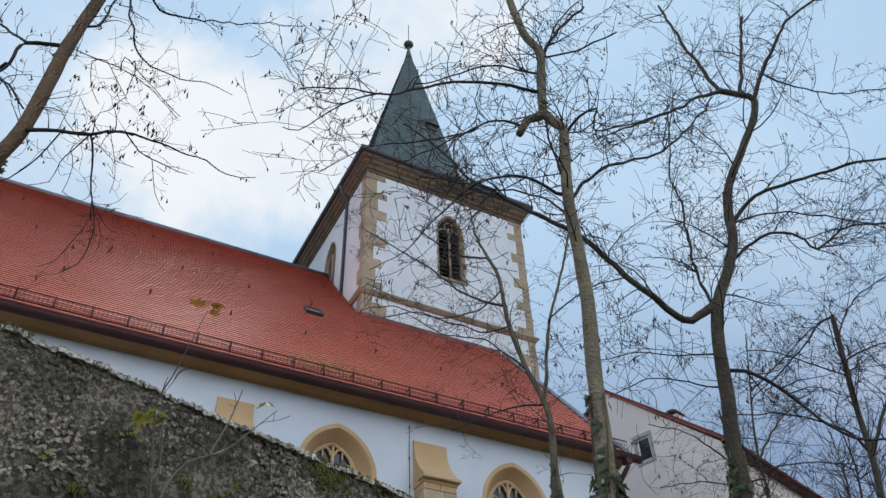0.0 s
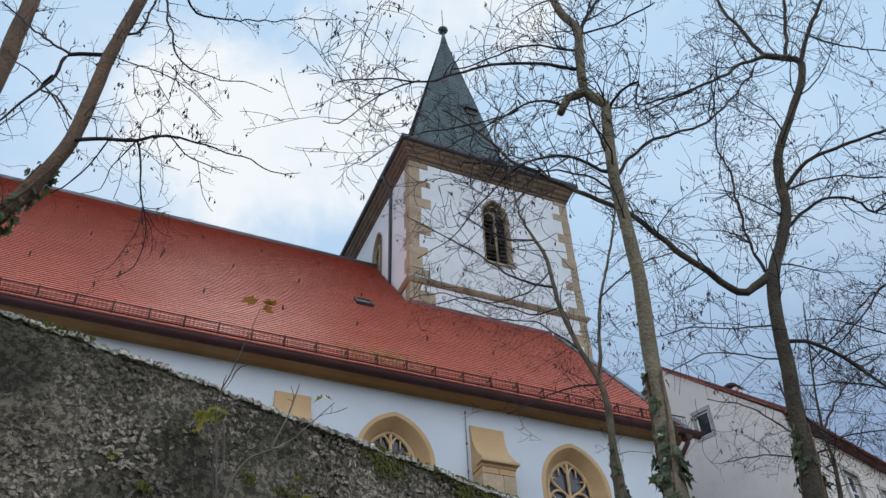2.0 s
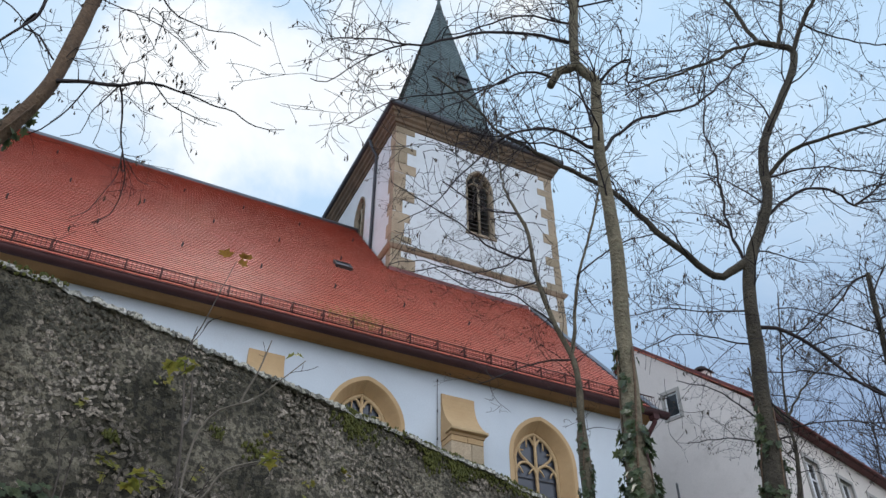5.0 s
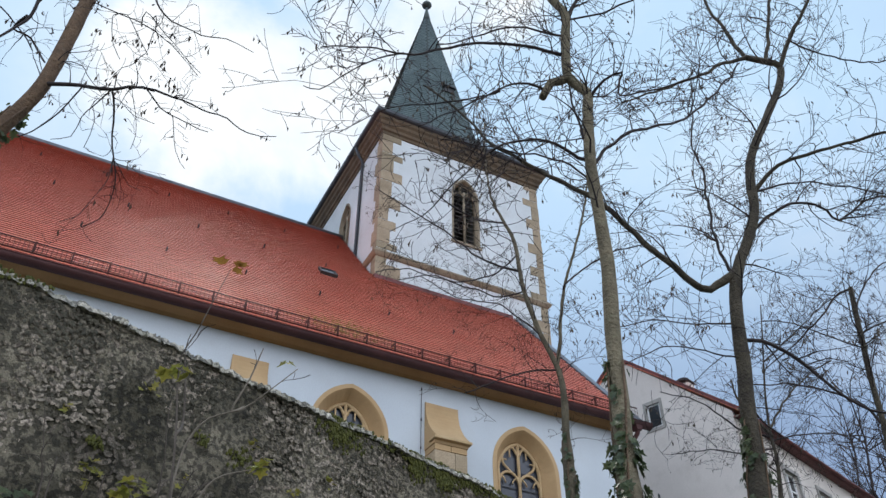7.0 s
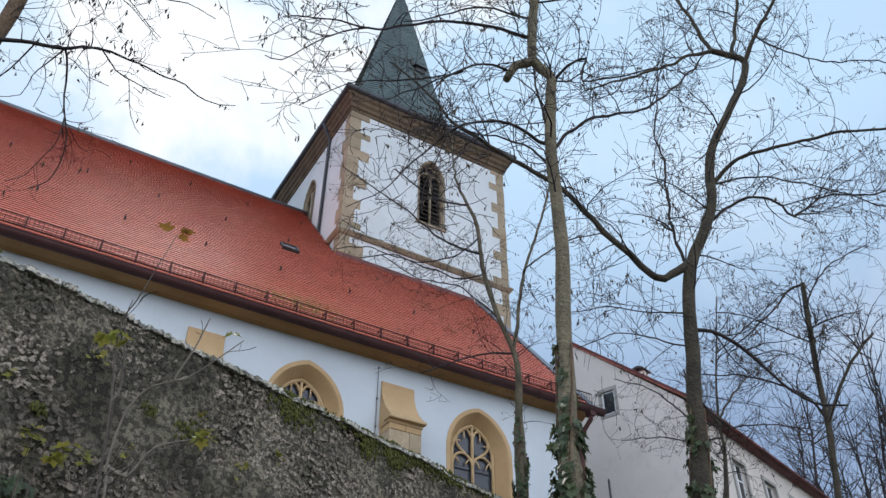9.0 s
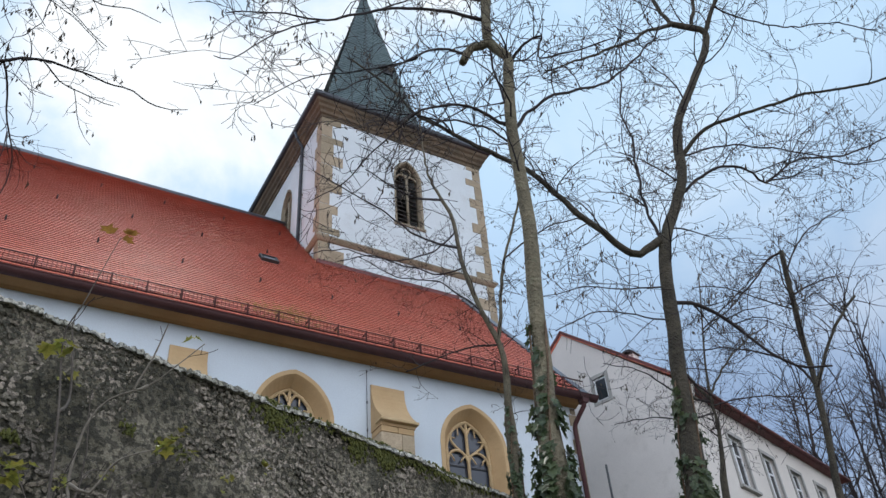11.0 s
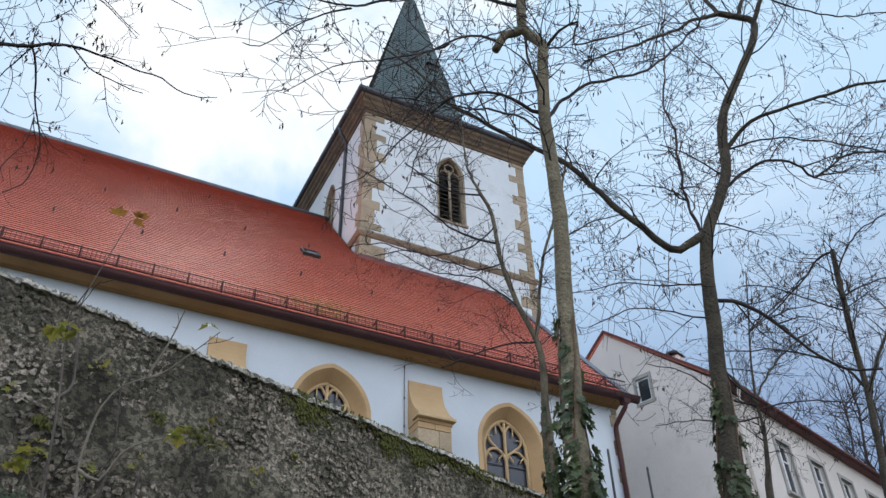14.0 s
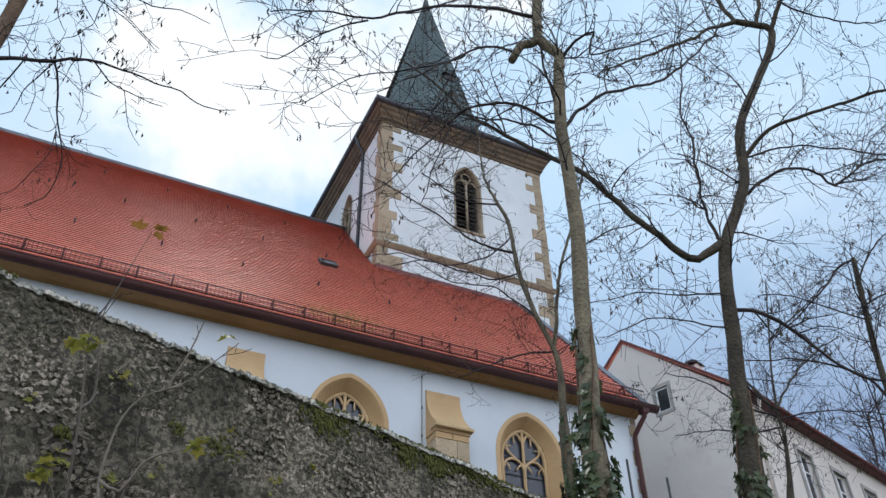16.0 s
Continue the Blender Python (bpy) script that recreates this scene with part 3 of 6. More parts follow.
def buttress(x0, x1):
    """A wall buttress whose top sweeps down in a hollow curve to a moulded drip."""
    curve = []
    for k in range(11):
        t = k / 10
        curve.append((D - 0.05 - 0.50 * t ** 2.1, 10.57 - 1.02 * t ** 0.92))
    prof = [(D + 0.05, 10.60)] + curve + [(D - 0.60, 9.50), (D - 0.60, 9.44), (D - 0.52, 9.42), (D - 0.50, 9.36), (D + 0.05, 9.36)]
    bm = bmesh.new()
    prism(bm, [(x0, y, z) for y, z in prof], (x1 - x0, 0, 0))
    b = part("buttress", bm, M_OCHRE, church, "ochre buttress with hollow-curved weathering")
    bm = bmesh.new()
    box(bm, x0 - 0.05, x1 + 0.05, D - 0.63, D - 0.30, 9.43, 9.50, 0.012)
    part("drip_moulding", bm, M_TRACERY, b)
    z = YARD - 0.1
    hs = [0.42, 0.36, 0.45, 0.40, 0.38, 0.44, 0.40, 0.46]
    k = 0
    while z < 9.34:
        top = min(z + hs[k % 8], 9.36)
        split = x0 + (x1 - x0) * (0.38, 0.62, 0.5)[k % 3]
        for a, bb in ((x0 + 0.02, split - 0.004), (split + 0.004, x1 - 0.02)):
            bm = bmesh.new()
            box(bm, a, bb, D - 0.49 + 0.004 * (k % 2), D + 0.03, z + 0.004, top - 0.004, 0.008)
            part("ashlar_block", bm, M_ASHLAR if k % 2 else M_OCHRE, b)
        z, k = top, k + 1


buttress(7.75, 8.62)
buttress(3.09, 3.90)
# lightning conductor down the wall
tube_part("lightning_conductor", [(7.645, D - 0.03, 10.95), (7.645, D - 0.03, 6.2)], 0.008, M_ROD, church, "thin grey lightning conductor")
for z in (10.9, 10.1, 9.4, 8.6):
    tube_part("conductor_clip", [(7.645, D - 0.035, z - 0.03), (7.645, D - 0.035, z + 0.03)], 0.016, M_DARK, church, sides=6)

# snow guard: posts, two rails and a grid of thin bars
guard_y = EAVE_Y + 0.16
gz = rise(guard_y) + 0.06
guard = tube_part("snow_guard", [(X0, guard_y, gz + 0.27), (ROOF_X1 + 0.16, guard_y, gz + 0.27)], 0.018, M_GUARD, church, "rust-brown snow guard fence along the eaves", sides=5)
tube_part("rail", [(X0, guard_y, gz + 0.02), (ROOF_X1 + 0.16, guard_y, gz + 0.02)], 0.016, M_GUARD, guard, sides=5)
tube_part("rail", [(X0, guard_y, gz + 0.15), (ROOF_X1 + 0.16, guard_y, gz + 0.15)], 0.006, M_GUARD, guard, sides=4)
x = X0 + 0.22
while x < ROOF_X1:
    bm = bmesh.new()
    box(bm, x - 0.019, x + 0.019, guard_y - 0.012, guard_y + 0.012, gz - 0.08, gz + 0.30)
    prism(bm, [(x - 0.012, guard_y, gz + 0.26), (x - 0.012, guard_y + 0.22, rise(guard_y + 0.22) + 0.05), (x - 0.012, guard_y + 0.22, rise(guard_y + 0.22) + 0.02), (x - 0.012, guard_y, gz + 0.22)], (0.024, 0, 0))
    part("post", bm, M_GUARD, guard)
    x += 0.735
v, f = [], []
x = X0
while x < ROOF_X1 + 0.16:
    tube_data([(x, guard_y, gz + 0.02), (x, guard_y, gz + 0.27)], [0.0065] * 2, 3, v, f)
    x += 0.09
tagged(mesh_part("guard_mesh", v, f, M_GUARD, guard), kind="stuff")

# roof window
SN = Vector((0, -SLOPE, 1)).normalized()
SU = Vector((0, 1, SLOPE)).normalized()


def on_roof(x, along, out):
    """x along the eaves, metres up the slope from the eaves edge, metres off the slope."""
    return Vector((x, EAVE_Y, EAVE_Z)) + SU * along + SN * out


def roof_box(bm, x0, x1, a0, a1, h0, h1):
    v = [bm.verts.new(on_roof(x, a, h)) for h in (h0, h1) for x, a in ((x0, a0), (x1, a0), (x1, a1), (x0, a1))]
    for q in ((0, 3, 2, 1), (4, 5, 6, 7), (0, 1, 5, 4), (1, 2, 6, 5), (2, 3, 7, 6), (3, 0, 4, 7)):
        bm.faces.new([v[k] for k in q])


SKY_A0, SKY_A1 = 6.55, 7.08
bm = bmesh.new()
for a in ((6.0, 6.06, SKY_A0, SKY_A1), (6.50, 6.56, SKY_A0, SKY_A1), (6.06, 6.50, SKY_A0, SKY_A0 + 0.06), (6.06, 6.50, SKY_A1 - 0.06, SKY_A1)):
    roof_box(bm, *a, 0.0, 0.11)
hatch = part("roof_window", bm, M_DARK, church, "small dark roof hatch with glass")
bm = bmesh.new()
roof_box(bm, 6.06, 6.50, SKY_A0 + 0.06, SKY_A1 - 0.06, 0.05, 0.09)
part("glass_pane", bm, M_PANE, hatch)

# small snow hooks scattered in rows over the tiles
for row, a in enumerate((3.6, 7.6, 11.4)):
    for k in range(15):
        x = X0 + 1.0 + 2.05 * k + 0.9 * (row % 2)
        if x < ROOF_X1 - 0.6 and not (x > 7.6 and a > 7):
            p = on_roof(x, a, 0.05)
            tube_part("snow_hook", [p, p + SN * 0.10, p + SN * 0.10 + SU * 0.08], 0.025, M_DARK, roof, sides=4)

# ---- tower ----
TX0, TX1, TY0, TY1 = 8.28, 15.36, 20.30, 27.40
TZ0, TZ1 = YARD - 0.2, 25.15
TCX, TCY = (TX0 + TX1) / 2, (TY0 + TY1) / 2
BW, BZ0, BZS, BR = 0.54, 20.62, 23.0, 0.98


def tower_face(bm, c, put, shift=0.0):
    """One tower wall with a pointed opening; put() turns (along, in, z) into a place."""
    w = (TX1 - TX0) / 2
    holed_wall(bm, [(c - w, TZ0), (c + w, TZ0), (c + w, TZ1), (c - w, TZ1)], [[(p[0], p[2]) for p in arch_ring(c + shift, BW, BZ0, BZS, BR, 0)]], put, 0.9)


def belfry_window(c, put, name):
    bm = bmesh.new()
    rings = [arch_ring(c, a, z0, BZS, r, i) for a, z0, r, i in ((BW + 0.07, BZ0 - 0.04, BR + 0.07, -0.02), (BW - 0.01, BZ0 + 0.02, BR - 0.01, -0.02), (BW - 0.06, BZ0 + 0.06, BR - 0.06, 0.09), (BW - 0.06, BZ0 + 0.06, BR - 0.06, 0.30))]
    rings = [[put(p[0], p[1], p[2]) for p in r] for r in rings]
    for k in range(3):
        ring_strip(bm, rings[k], rings[k + 1])
    win = part(name, bm, M_STRING, church, "pointed belfry opening with wooden louvres")
    v, f = [], []
    tube_data([put(c, 0.11, BZ0), put(c, 0.11, BZS + 0.3)], [0.055] * 2, 6, v, f)
    for s in (-1, 1):
        m = c + s * 0.22
        tube_data([put(*p) for p in [(q[0], 0.11, q[2]) for q in arc_pts(m, BZS + 0.02, 0.20, 0, 180, 0)]], [0.04] * 11, 6, v, f)
    tube_data([put(q[0], 0.11, q[2]) for q in arc_pts(c, BZS + 0.42, 0.2, 0, 360, 0, 14)], [0.04] * 15, 6, v, f)
    mesh_part("mullion", v, f, M_STRING, win, smooth=True)
    bm = bmesh.new()
    prism(bm, [put(c - BW - 0.12, -0.06, BZ0 - 0.10), put(c + BW + 0.12, -0.06, BZ0 - 0.10), put(c + BW + 0.12, 0.25, BZ0 - 0.10), put(c - BW - 0.12, 0.25, BZ0 - 0.10)], (0, 0, 0.10))
    part("window_sill", bm, M_STRING, win)
    z = BZ0 + 0.16
    while z < BZS + 0.55:
        wide = BW - 0.08 if z < BZS else (BW - 0.08) * (1 - (z - BZS) / 0.95)
        bm = bmesh.new()
        prism(bm, [put(c - wide, 0.16, z), put(c + wide, 0.16, z), put(c + wide, 0.38, z + 0.16), put(c - wide, 0.38, z + 0.16)], (0, 0, 0.025))
        part("louvre", bm, M_LOUVRE, win)
        z += 0.21


south = lambda a, i, z: (a, TY0 + i, z)
west = lambda a, i, z: (TX0 + i, a, z)
bm = bmesh.new()
tower_face(bm, TCX, south, 0.08)
tower_wall = part("tower_wall", bm, M_TOWER, church, "white plastered tower wall")
bm = bmesh.new()
tower_face(bm, TCY, lambda a, i, z: (TX0 + 0.002 + i, max(TY0 + 0.9, min(TY1, a)), z))
part("tower_wall", bm, M_TOWER, church)
bm = bmesh.new()
box(bm, TX1 - 0.9, TX1 - 0.002, TY0 + 0.9, TY1, TZ0, TZ1)
part("tower_wall", bm, M_TOWER, church)
bm = bmesh.new()
box(bm, TX0 + 0.9, TX1 - 0.9, TY1 - 0.9, TY1, TZ0, TZ1)
part("tower_wall", bm, M_TOWER, church)
bm = bmesh.new()
box(bm, TX0 + 0.9, TX1 - 0.9, TY0 + 0.9, TY1 - 0.9, 25.0, 25.12)
part("tower_floor", bm, M_LOUVRE, church)
belfry_window(TCX + 0.08, south, "belfry_window")
belfry_window(TCY, west, "belfry_window")

# quoins: alternating long and short stones at the two corners in view
for side, xc in ((-1, TX0), (1, TX1)):
    z, k = 15.0, 0
    rnd = random.Random(3 + side)
    while z < 24.85:
        h = rnd.uniform(0.30, 0.52) if k % 2 else rnd.uniform(0.48, 0.86)
        top = min(z + h, 24.9)
        long_s, long_w = (rnd.uniform(0.62, 0.96), rnd.uniform(0.30, 0.42)) if k % 2 else (rnd.uniform(0.36, 0.50), rnd.uniform(0.40, 0.58))
        bm = bmesh.new()
        e = 0.012 + 0.006 * (k % 3)
        if side < 0:
            box(bm, xc - e, xc + long_s, TY0 - e, TY0 + 0.3, z + 0.006, top - 0.006, 0.012)
            box(bm, xc - e, xc + 0.3, TY0 + 0.3, TY0 + long_w, z + 0.006, top - 0.006, 0.012)
        else:
            box(bm, xc - long_s * 0.8, xc + e, TY0 - e, TY0 + 0.3, z + 0.006, top - 0.006, 0.012)
        part("quoin", bm, M_STONE, church)
        z, k = top, k + 1

# string course, cornice and eaves of the tower: square rings
def square_ring(bm, prof, closed=True):
    """A moulding run round the tower: prof holds (out, z)."""
    corners = ((TX0, TY0, -1, -1), (TX1, TY0, 1, -1), (TX1, TY1, 1, 1), (TX0, TY1, -1, 1))
    rings = [[bm.verts.new((x + sx * o, y + sy * o, z)) for x, y, sx, sy in corners] for o, z in prof]
    for a, b in zip(rings, rings[1:]):
        for k in range(4):
            bm.faces.new((a[k], a[(k + 1) % 4], b[(k + 1) % 4], b[k]))


bm = bmesh.new()
square_ring(bm, [(-0.05, 18.76), (0.04, 18.77), (0.08, 18.81), (0.14, 18.90), (0.14, 18.95), (0.03, 19.06), (-0.05, 19.08)])
part("string_course", bm, M_STRING, church, "moulded sandstone string course")
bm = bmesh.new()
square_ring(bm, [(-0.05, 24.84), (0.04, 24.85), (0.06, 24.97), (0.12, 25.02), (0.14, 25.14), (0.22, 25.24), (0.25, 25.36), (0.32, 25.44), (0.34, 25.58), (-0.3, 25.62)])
part("tower_cornice", bm, M_EAVES, church, "weathered stepped cornice below the spire, coloured dark for its shade")
bm = bmesh.new()
square_ring(bm, [(0.33, 25.58), (0.42, 25.60), (0.47, 25.66), (0.47, 25.80), (0.38, 25.85)])
part("tower_gutter", bm, M_TGUTTER, church, "dark gutter round the spire foot")
tube_part("tower_downpipe", [(TX0 - 0.40, 22.2, 25.62), (TX0 - 0.25, 22.2, 25.2), (TX0 - 0.07, 22.2, 24.9), (TX0 - 0.07, 22.2, 19.9), (TX0 - 0.16, 22.1, 19.6)], 0.062, M_TGUTTER, church, "slate-grey downpipe on the tower")

# spire: a low flared skirt turning into a steep octagon, laid in slates
APEX_Z, OCT_Z, OCT_A = 39.7, 26.75, 2.92
octo = [(TCX + OCT_A / math.cos(math.pi / 8) * math.cos(radians(22.5 + 45 * k)), TCY + OCT_A / math.cos(math.pi / 8) * math.sin(radians(22.5 + 45 * k)), OCT_Z) for k in range(8)]
bm = bmesh.new()
sq = [(TX1 + 0.42, TY1 + 0.42, 25.78), (TX0 - 0.42, TY1 + 0.42, 25.78), (TX0 - 0.42, TY0 - 0.42, 25.78), (TX1 + 0.42, TY0 - 0.42, 25.78)]
ov, sv = [bm.verts.new(p) for p in octo], [bm.verts.new(p) for p in sq]
tip = bm.verts.new((TCX, TCY, APEX_Z))
for k in range(8):
    bm.faces.new((ov[k], ov[(k + 1) % 8], tip))
for k in range(4):
    a, b = ov[2 * k], ov[2 * k + 1]
    bm.faces.new((sv[k], b, a))
    bm.faces.new((sv[k], sv[(k + 1) % 4], ov[(2 * k + 2) % 8], b))
spire = part("spire", bm, M_DARK, church, "steep grey-green slate spire")
# slates in courses on the facets, joined
v, f = [], []
rnd = random.Random(8)
for k in range(8):
    a, b, t = Vector(octo[k]), Vector(octo[(k + 1) % 8]), Vector((TCX, TCY, APEX_Z))
    nrm = (b - a).cross(t - a).normalized()
    if nrm.dot(a - Vector((TCX, TCY, OCT_Z))) < 0:
        nrm = -nrm
    length = ((a + b) / 2 - t).length
    rows = int(length / 0.19)
    for r in range(rows):
        t0, t1 = r / rows, min((r + 1.35) / rows, 1.0)
        l0, l1 = a.lerp(t, t0), a.lerp(t, t1)
        r0, r1 = b.lerp(t, t0), b.lerp(t, t1)
        cnt = max(1, int((r0 - l0).length / 0.26))
        for c in range(cnt):
            s0, s1 = (c + 0.5 * (r % 2) - 0.25) / cnt, (c + 1 + 0.5 * (r % 2) - 0.25) / cnt
            s0, s1 = max(0, s0), min(1, s1)
            lift = 0.028 + rnd.uniform(0, 0.012)
            n0 = len(v)
            g = 0.006 / max((r0 - l0).length, 0.05)
            v += [l0.lerp(r0, s0 + g) + nrm * lift, l0.lerp(r0, s1 - g) + nrm * lift, l1.lerp(r1, s1 - g) + nrm * 0.01, l1.lerp(r1, s0 + g) + nrm * 0.01, l0.lerp(r0, s0 + g) + nrm * 0.004, l0.lerp(r0, s1 - g) + nrm * 0.004]
            f += [(n0, n0 + 1, n0 + 2, n0 + 3), (n0 + 4, n0 + 5, n0 + 1, n0)]
tagged(mesh_part("slate_covering", v, f, M_SLATE, spire, "small weathered slates"), kind="stuff")
# spire hatch on the south-east facing slope
fz = 31.1
fr = OCT_A * (APEX_Z - fz) / (APEX_Z - OCT_Z)
bm = bmesh.new()
hx, hy = TCX + 0.24, TCY - fr
box(bm, hx - 0.24, hx + 0.24, hy - 0.14, hy + 0.4, fz - 0.16, fz + 0.16)
prism(bm, [(hx - 0.34, hy - 0.24, fz + 0.14), (hx + 0.34, hy - 0.24, fz + 0.14), (hx + 0.34, hy + 0.4, fz + 0.36), (hx - 0.34, hy + 0.4, fz + 0.36)], (0, 0, 0.06))
part("spire_hatch", bm, M_DARK, church, "small dark hatch on the spire")
# finial: copper cone, collar, ball and rod
v, f = [], []
tube_data([(TCX, TCY, APEX_Z - 0.9), (TCX, TCY, APEX_Z + 0.1), (TCX, TCY, APEX_Z + 0.42)], [0.24, 0.09, 0.06], 10, v, f)
tube_data([(TCX, TCY, APEX_Z + 0.40 + 0.5 * k / 8) for k in range(9)], [0.03 + 0.25 * math.sin(math.pi * k / 8) for k in range(9)], 14, v, f)
mesh_part("finial", v, f, M_COPPER, church, "dark copper ball finial", smooth=True)
tube_part("lightning_rod", [(TCX, TCY, APEX_Z + 0.85), (TCX, TCY, APEX_Z + 2.6)], 0.022, M_ROD, church, sides=6)


# ---- the house beyond the church ----
house = thing("house", (17.55, 14.67, YARD), "grey-beige rendered gabled house with dark red roof edge", "house")
HA = radians(17.5)
HU, HV = Vector((math.cos(HA), math.sin(HA), 0)), Vector((-math.sin(HA), math.cos(HA), 0))
HC = Vector((17.55, 14.67, 0))
HW, HLEN, HEAVE, HPEAK = 7.46, 12.4, 12.60, 15.85


def hp(u, v, z):
    return HC + HU * u + HV * v + Vector((0, 0, z))


def hbox(bm, u0, u1, v0, v1, z0, z1):
    c = [bm.verts.new(hp(u, v, z)) for z in (z0, z1) for u, v in ((u0, v0), (u1, v0), (u1, v1), (u0, v1))]
    for q in ((0, 3, 2, 1), (4, 5, 6, 7), (0, 1, 5, 4), (1, 2, 6, 5), (2, 3, 7, 6), (3, 0, 4, 7)):
        bm.faces.new([c[k] for k in q])


def wall_with_hole(bm, outline, hole, depth):
    """A wall from an outline ring with a rectangular hole, pushed back by depth (both rings as places)."""
    fr = [bm.verts.new(p) for p in outline]
    ho = [bm.verts.new(p) for p in hole]
    eds = [bm.edges.new((fr[k], fr[(k + 1) % len(fr)])) for k in range(len(fr))] + [bm.edges.new((ho[k], ho[(k + 1) % 4])) for k in range(4)]
    bmesh.ops.triangle_fill(bm, use_beauty=True, use_dissolve=False, edges=eds)
    inner = [bm.verts.new(Vector(p) + depth) for p in hole]
    for k in range(4):
        bm.faces.new((ho[k], ho[(k + 1) % 4], inner[(k + 1) % 4], inner[k]))


# gable wall towards the church, with the attic window's opening
GW = (2.42, 2.90, 12.86, 13.66)
bm = bmesh.new()
zb = YARD - 0.3
wall_with_hole(bm, [hp(0.04, 0.15, zb), hp(0.04, HW - 0.15, zb), hp(0.04, HW - 0.15, HEAVE - 0.08), hp(0.04, HW / 2, HPEAK - 0.1), hp(0.04, 0.15, HEAVE - 0.08)],
               [hp(0.04, GW[0], GW[2]), hp(0.04, GW[1], GW[2]), hp(0.04, GW[1], GW[3]), hp(0.04, GW[0], GW[3])], HU * 0.22)
part("gable_wall", bm, M_HOUSE, house, "grey-beige rendered gable wall")
SIDE_WINDOWS = (3.1, 5.45, 7.65, 9.85)
bm = bmesh.new()
z0, z1, w2 = 9.88, 11.56, 0.46
holed_wall(bm, [(0.14, zb), (HLEN, zb), (HLEN, HEAVE - 0.1), (0.14, HEAVE - 0.1)], [[(c - w2, z0), (c + w2, z0), (c + w2, z1), (c - w2, z1)] for c in SIDE_WINDOWS], lambda a, i, z: hp(a, 0.15 + i, z), 0.35)
part("side_wall", bm, M_HOUSEW, house, "pale rendered long wall")
bm = bmesh.new()
hbox(bm, 0.5, HLEN, HW - 0.5, HW - 0.15, zb, HEAVE - 0.1)
part("rear_wall", bm, M_HOUSEW, house)
bm = bmesh.new()
prism(bm, [hp(HLEN - 0.3, 0.5, zb), hp(HLEN - 0.3, HW - 0.5, zb), hp(HLEN - 0.3, HW - 0.5, HEAVE), hp(HLEN - 0.3, HW / 2, HPEAK - 0.3), hp(HLEN - 0.3, 0.5, HEAVE)], HU * 0.3)
part("end_wall", bm, M_HOUSEW, house)
bm = bmesh.new()
sl = (HPEAK - HEAVE) / (HW / 2)
ring = [(-0.10, HEAVE - 0.10), (HW / 2, HPEAK + 0.02), (HW + 0.25, HEAVE - 0.18), (HW + 0.25, HEAVE - 0.30), (HW / 2, HPEAK - 0.10), (-0.10, HEAVE - 0.20)]
prism(bm, [hp(0.0, v, z) for v, z in ring], HU * (HLEN + 0.15))
part("house_roof", bm, M_TILES, house, "red tiled roof")
bm = bmesh.new()
ring = [(-0.12, HEAVE - 0.07), (HW / 2, HPEAK + 0.06), (HW + 0.28, HEAVE - 0.15), (HW + 0.28, HEAVE - 0.26), (HW / 2, HPEAK - 0.05), (-0.12, HEAVE - 0.18)]
prism(bm, [hp(-0.05, v, z) for v, z in ring], HU * 0.08)
part("verge_board", bm, M_VERGE, house, "dark red verge board")
bm = bmesh.new()
hbox(bm, 0.06, HLEN + 0.15, -0.14, -0.11, HEAVE - 0.26, HEAVE - 0.12)
hbox(bm, 0.06, HLEN + 0.15, -0.11, 0.16, HEAVE - 0.28, HEAVE - 0.25)
part("eaves_board", bm, M_VERGE, house, "dark red eaves board")
tube_part("house_gutter", [hp(-0.05, -0.19, HEAVE - 0.22), hp(HLEN + 0.2, -0.19, HEAVE - 0.22)], 0.055, M_VERGE, house, "red-brown gutter")
tube_part("house_downpipe", [hp(0.35, -0.19, HEAVE - 0.25), hp(0.35, -0.1, HEAVE - 0.6), hp(0.35, 0.1, HEAVE - 0.75), hp(0.35, 0.1, zb)], 0.05, M_HOUSEW, house)


def casement(parent, corners, inward, mullion):
    """A white framed window in an opening; corners: lower left, lower right, upper right, upper left."""
    a, b, c, d = (Vector(p) + inward * 0.14 for p in corners)
    across, upw = (b - a).normalized(), Vector((0, 0, 1))
    w, h = (b - a).length, (d - a).length
    bm = bmesh.new()

    def bar(x0, x1, y0, y1, i0=-0.03, i1=0.04):
        v = [bm.verts.new(a + across * x + upw * y + inward * i) for i in (i0, i1) for x, y in ((x0, y0), (x1, y0), (x1, y1), (x0, y1))]
        for q in ((0, 3, 2, 1), (4, 5, 6, 7), (0, 1, 5, 4), (1, 2, 6, 5), (2, 3, 7, 6), (3, 0, 4, 7)):
            bm.faces.new([v[k] for k in q])

    t = 0.055
    bar(0, t, 0, h), bar(w - t, w, 0, h), bar(t, w - t, 0, t), bar(t, w - t, h - t, h)
    if mullion:
        bar(w / 2 - 0.04, w / 2 + 0.04, t, h - t)
        bar(t, w / 2 - 0.04, h * 0.66, h * 0.66 + 0.05)
        bar(w / 2 + 0.04, w - t, h * 0.66, h * 0.66 + 0.05)
    win = part("window", bm, M_FRAME, parent, "white framed window")
    bm = bmesh.new()
    bm.faces.new([bm.verts.new(p + inward * 0.01) for p in (a + across * t + upw * t, b - across * t + upw * t, c - across * t - upw * t, d + across * t - upw * t)])
    part("glass_pane", bm, M_PANE, win)
    return win


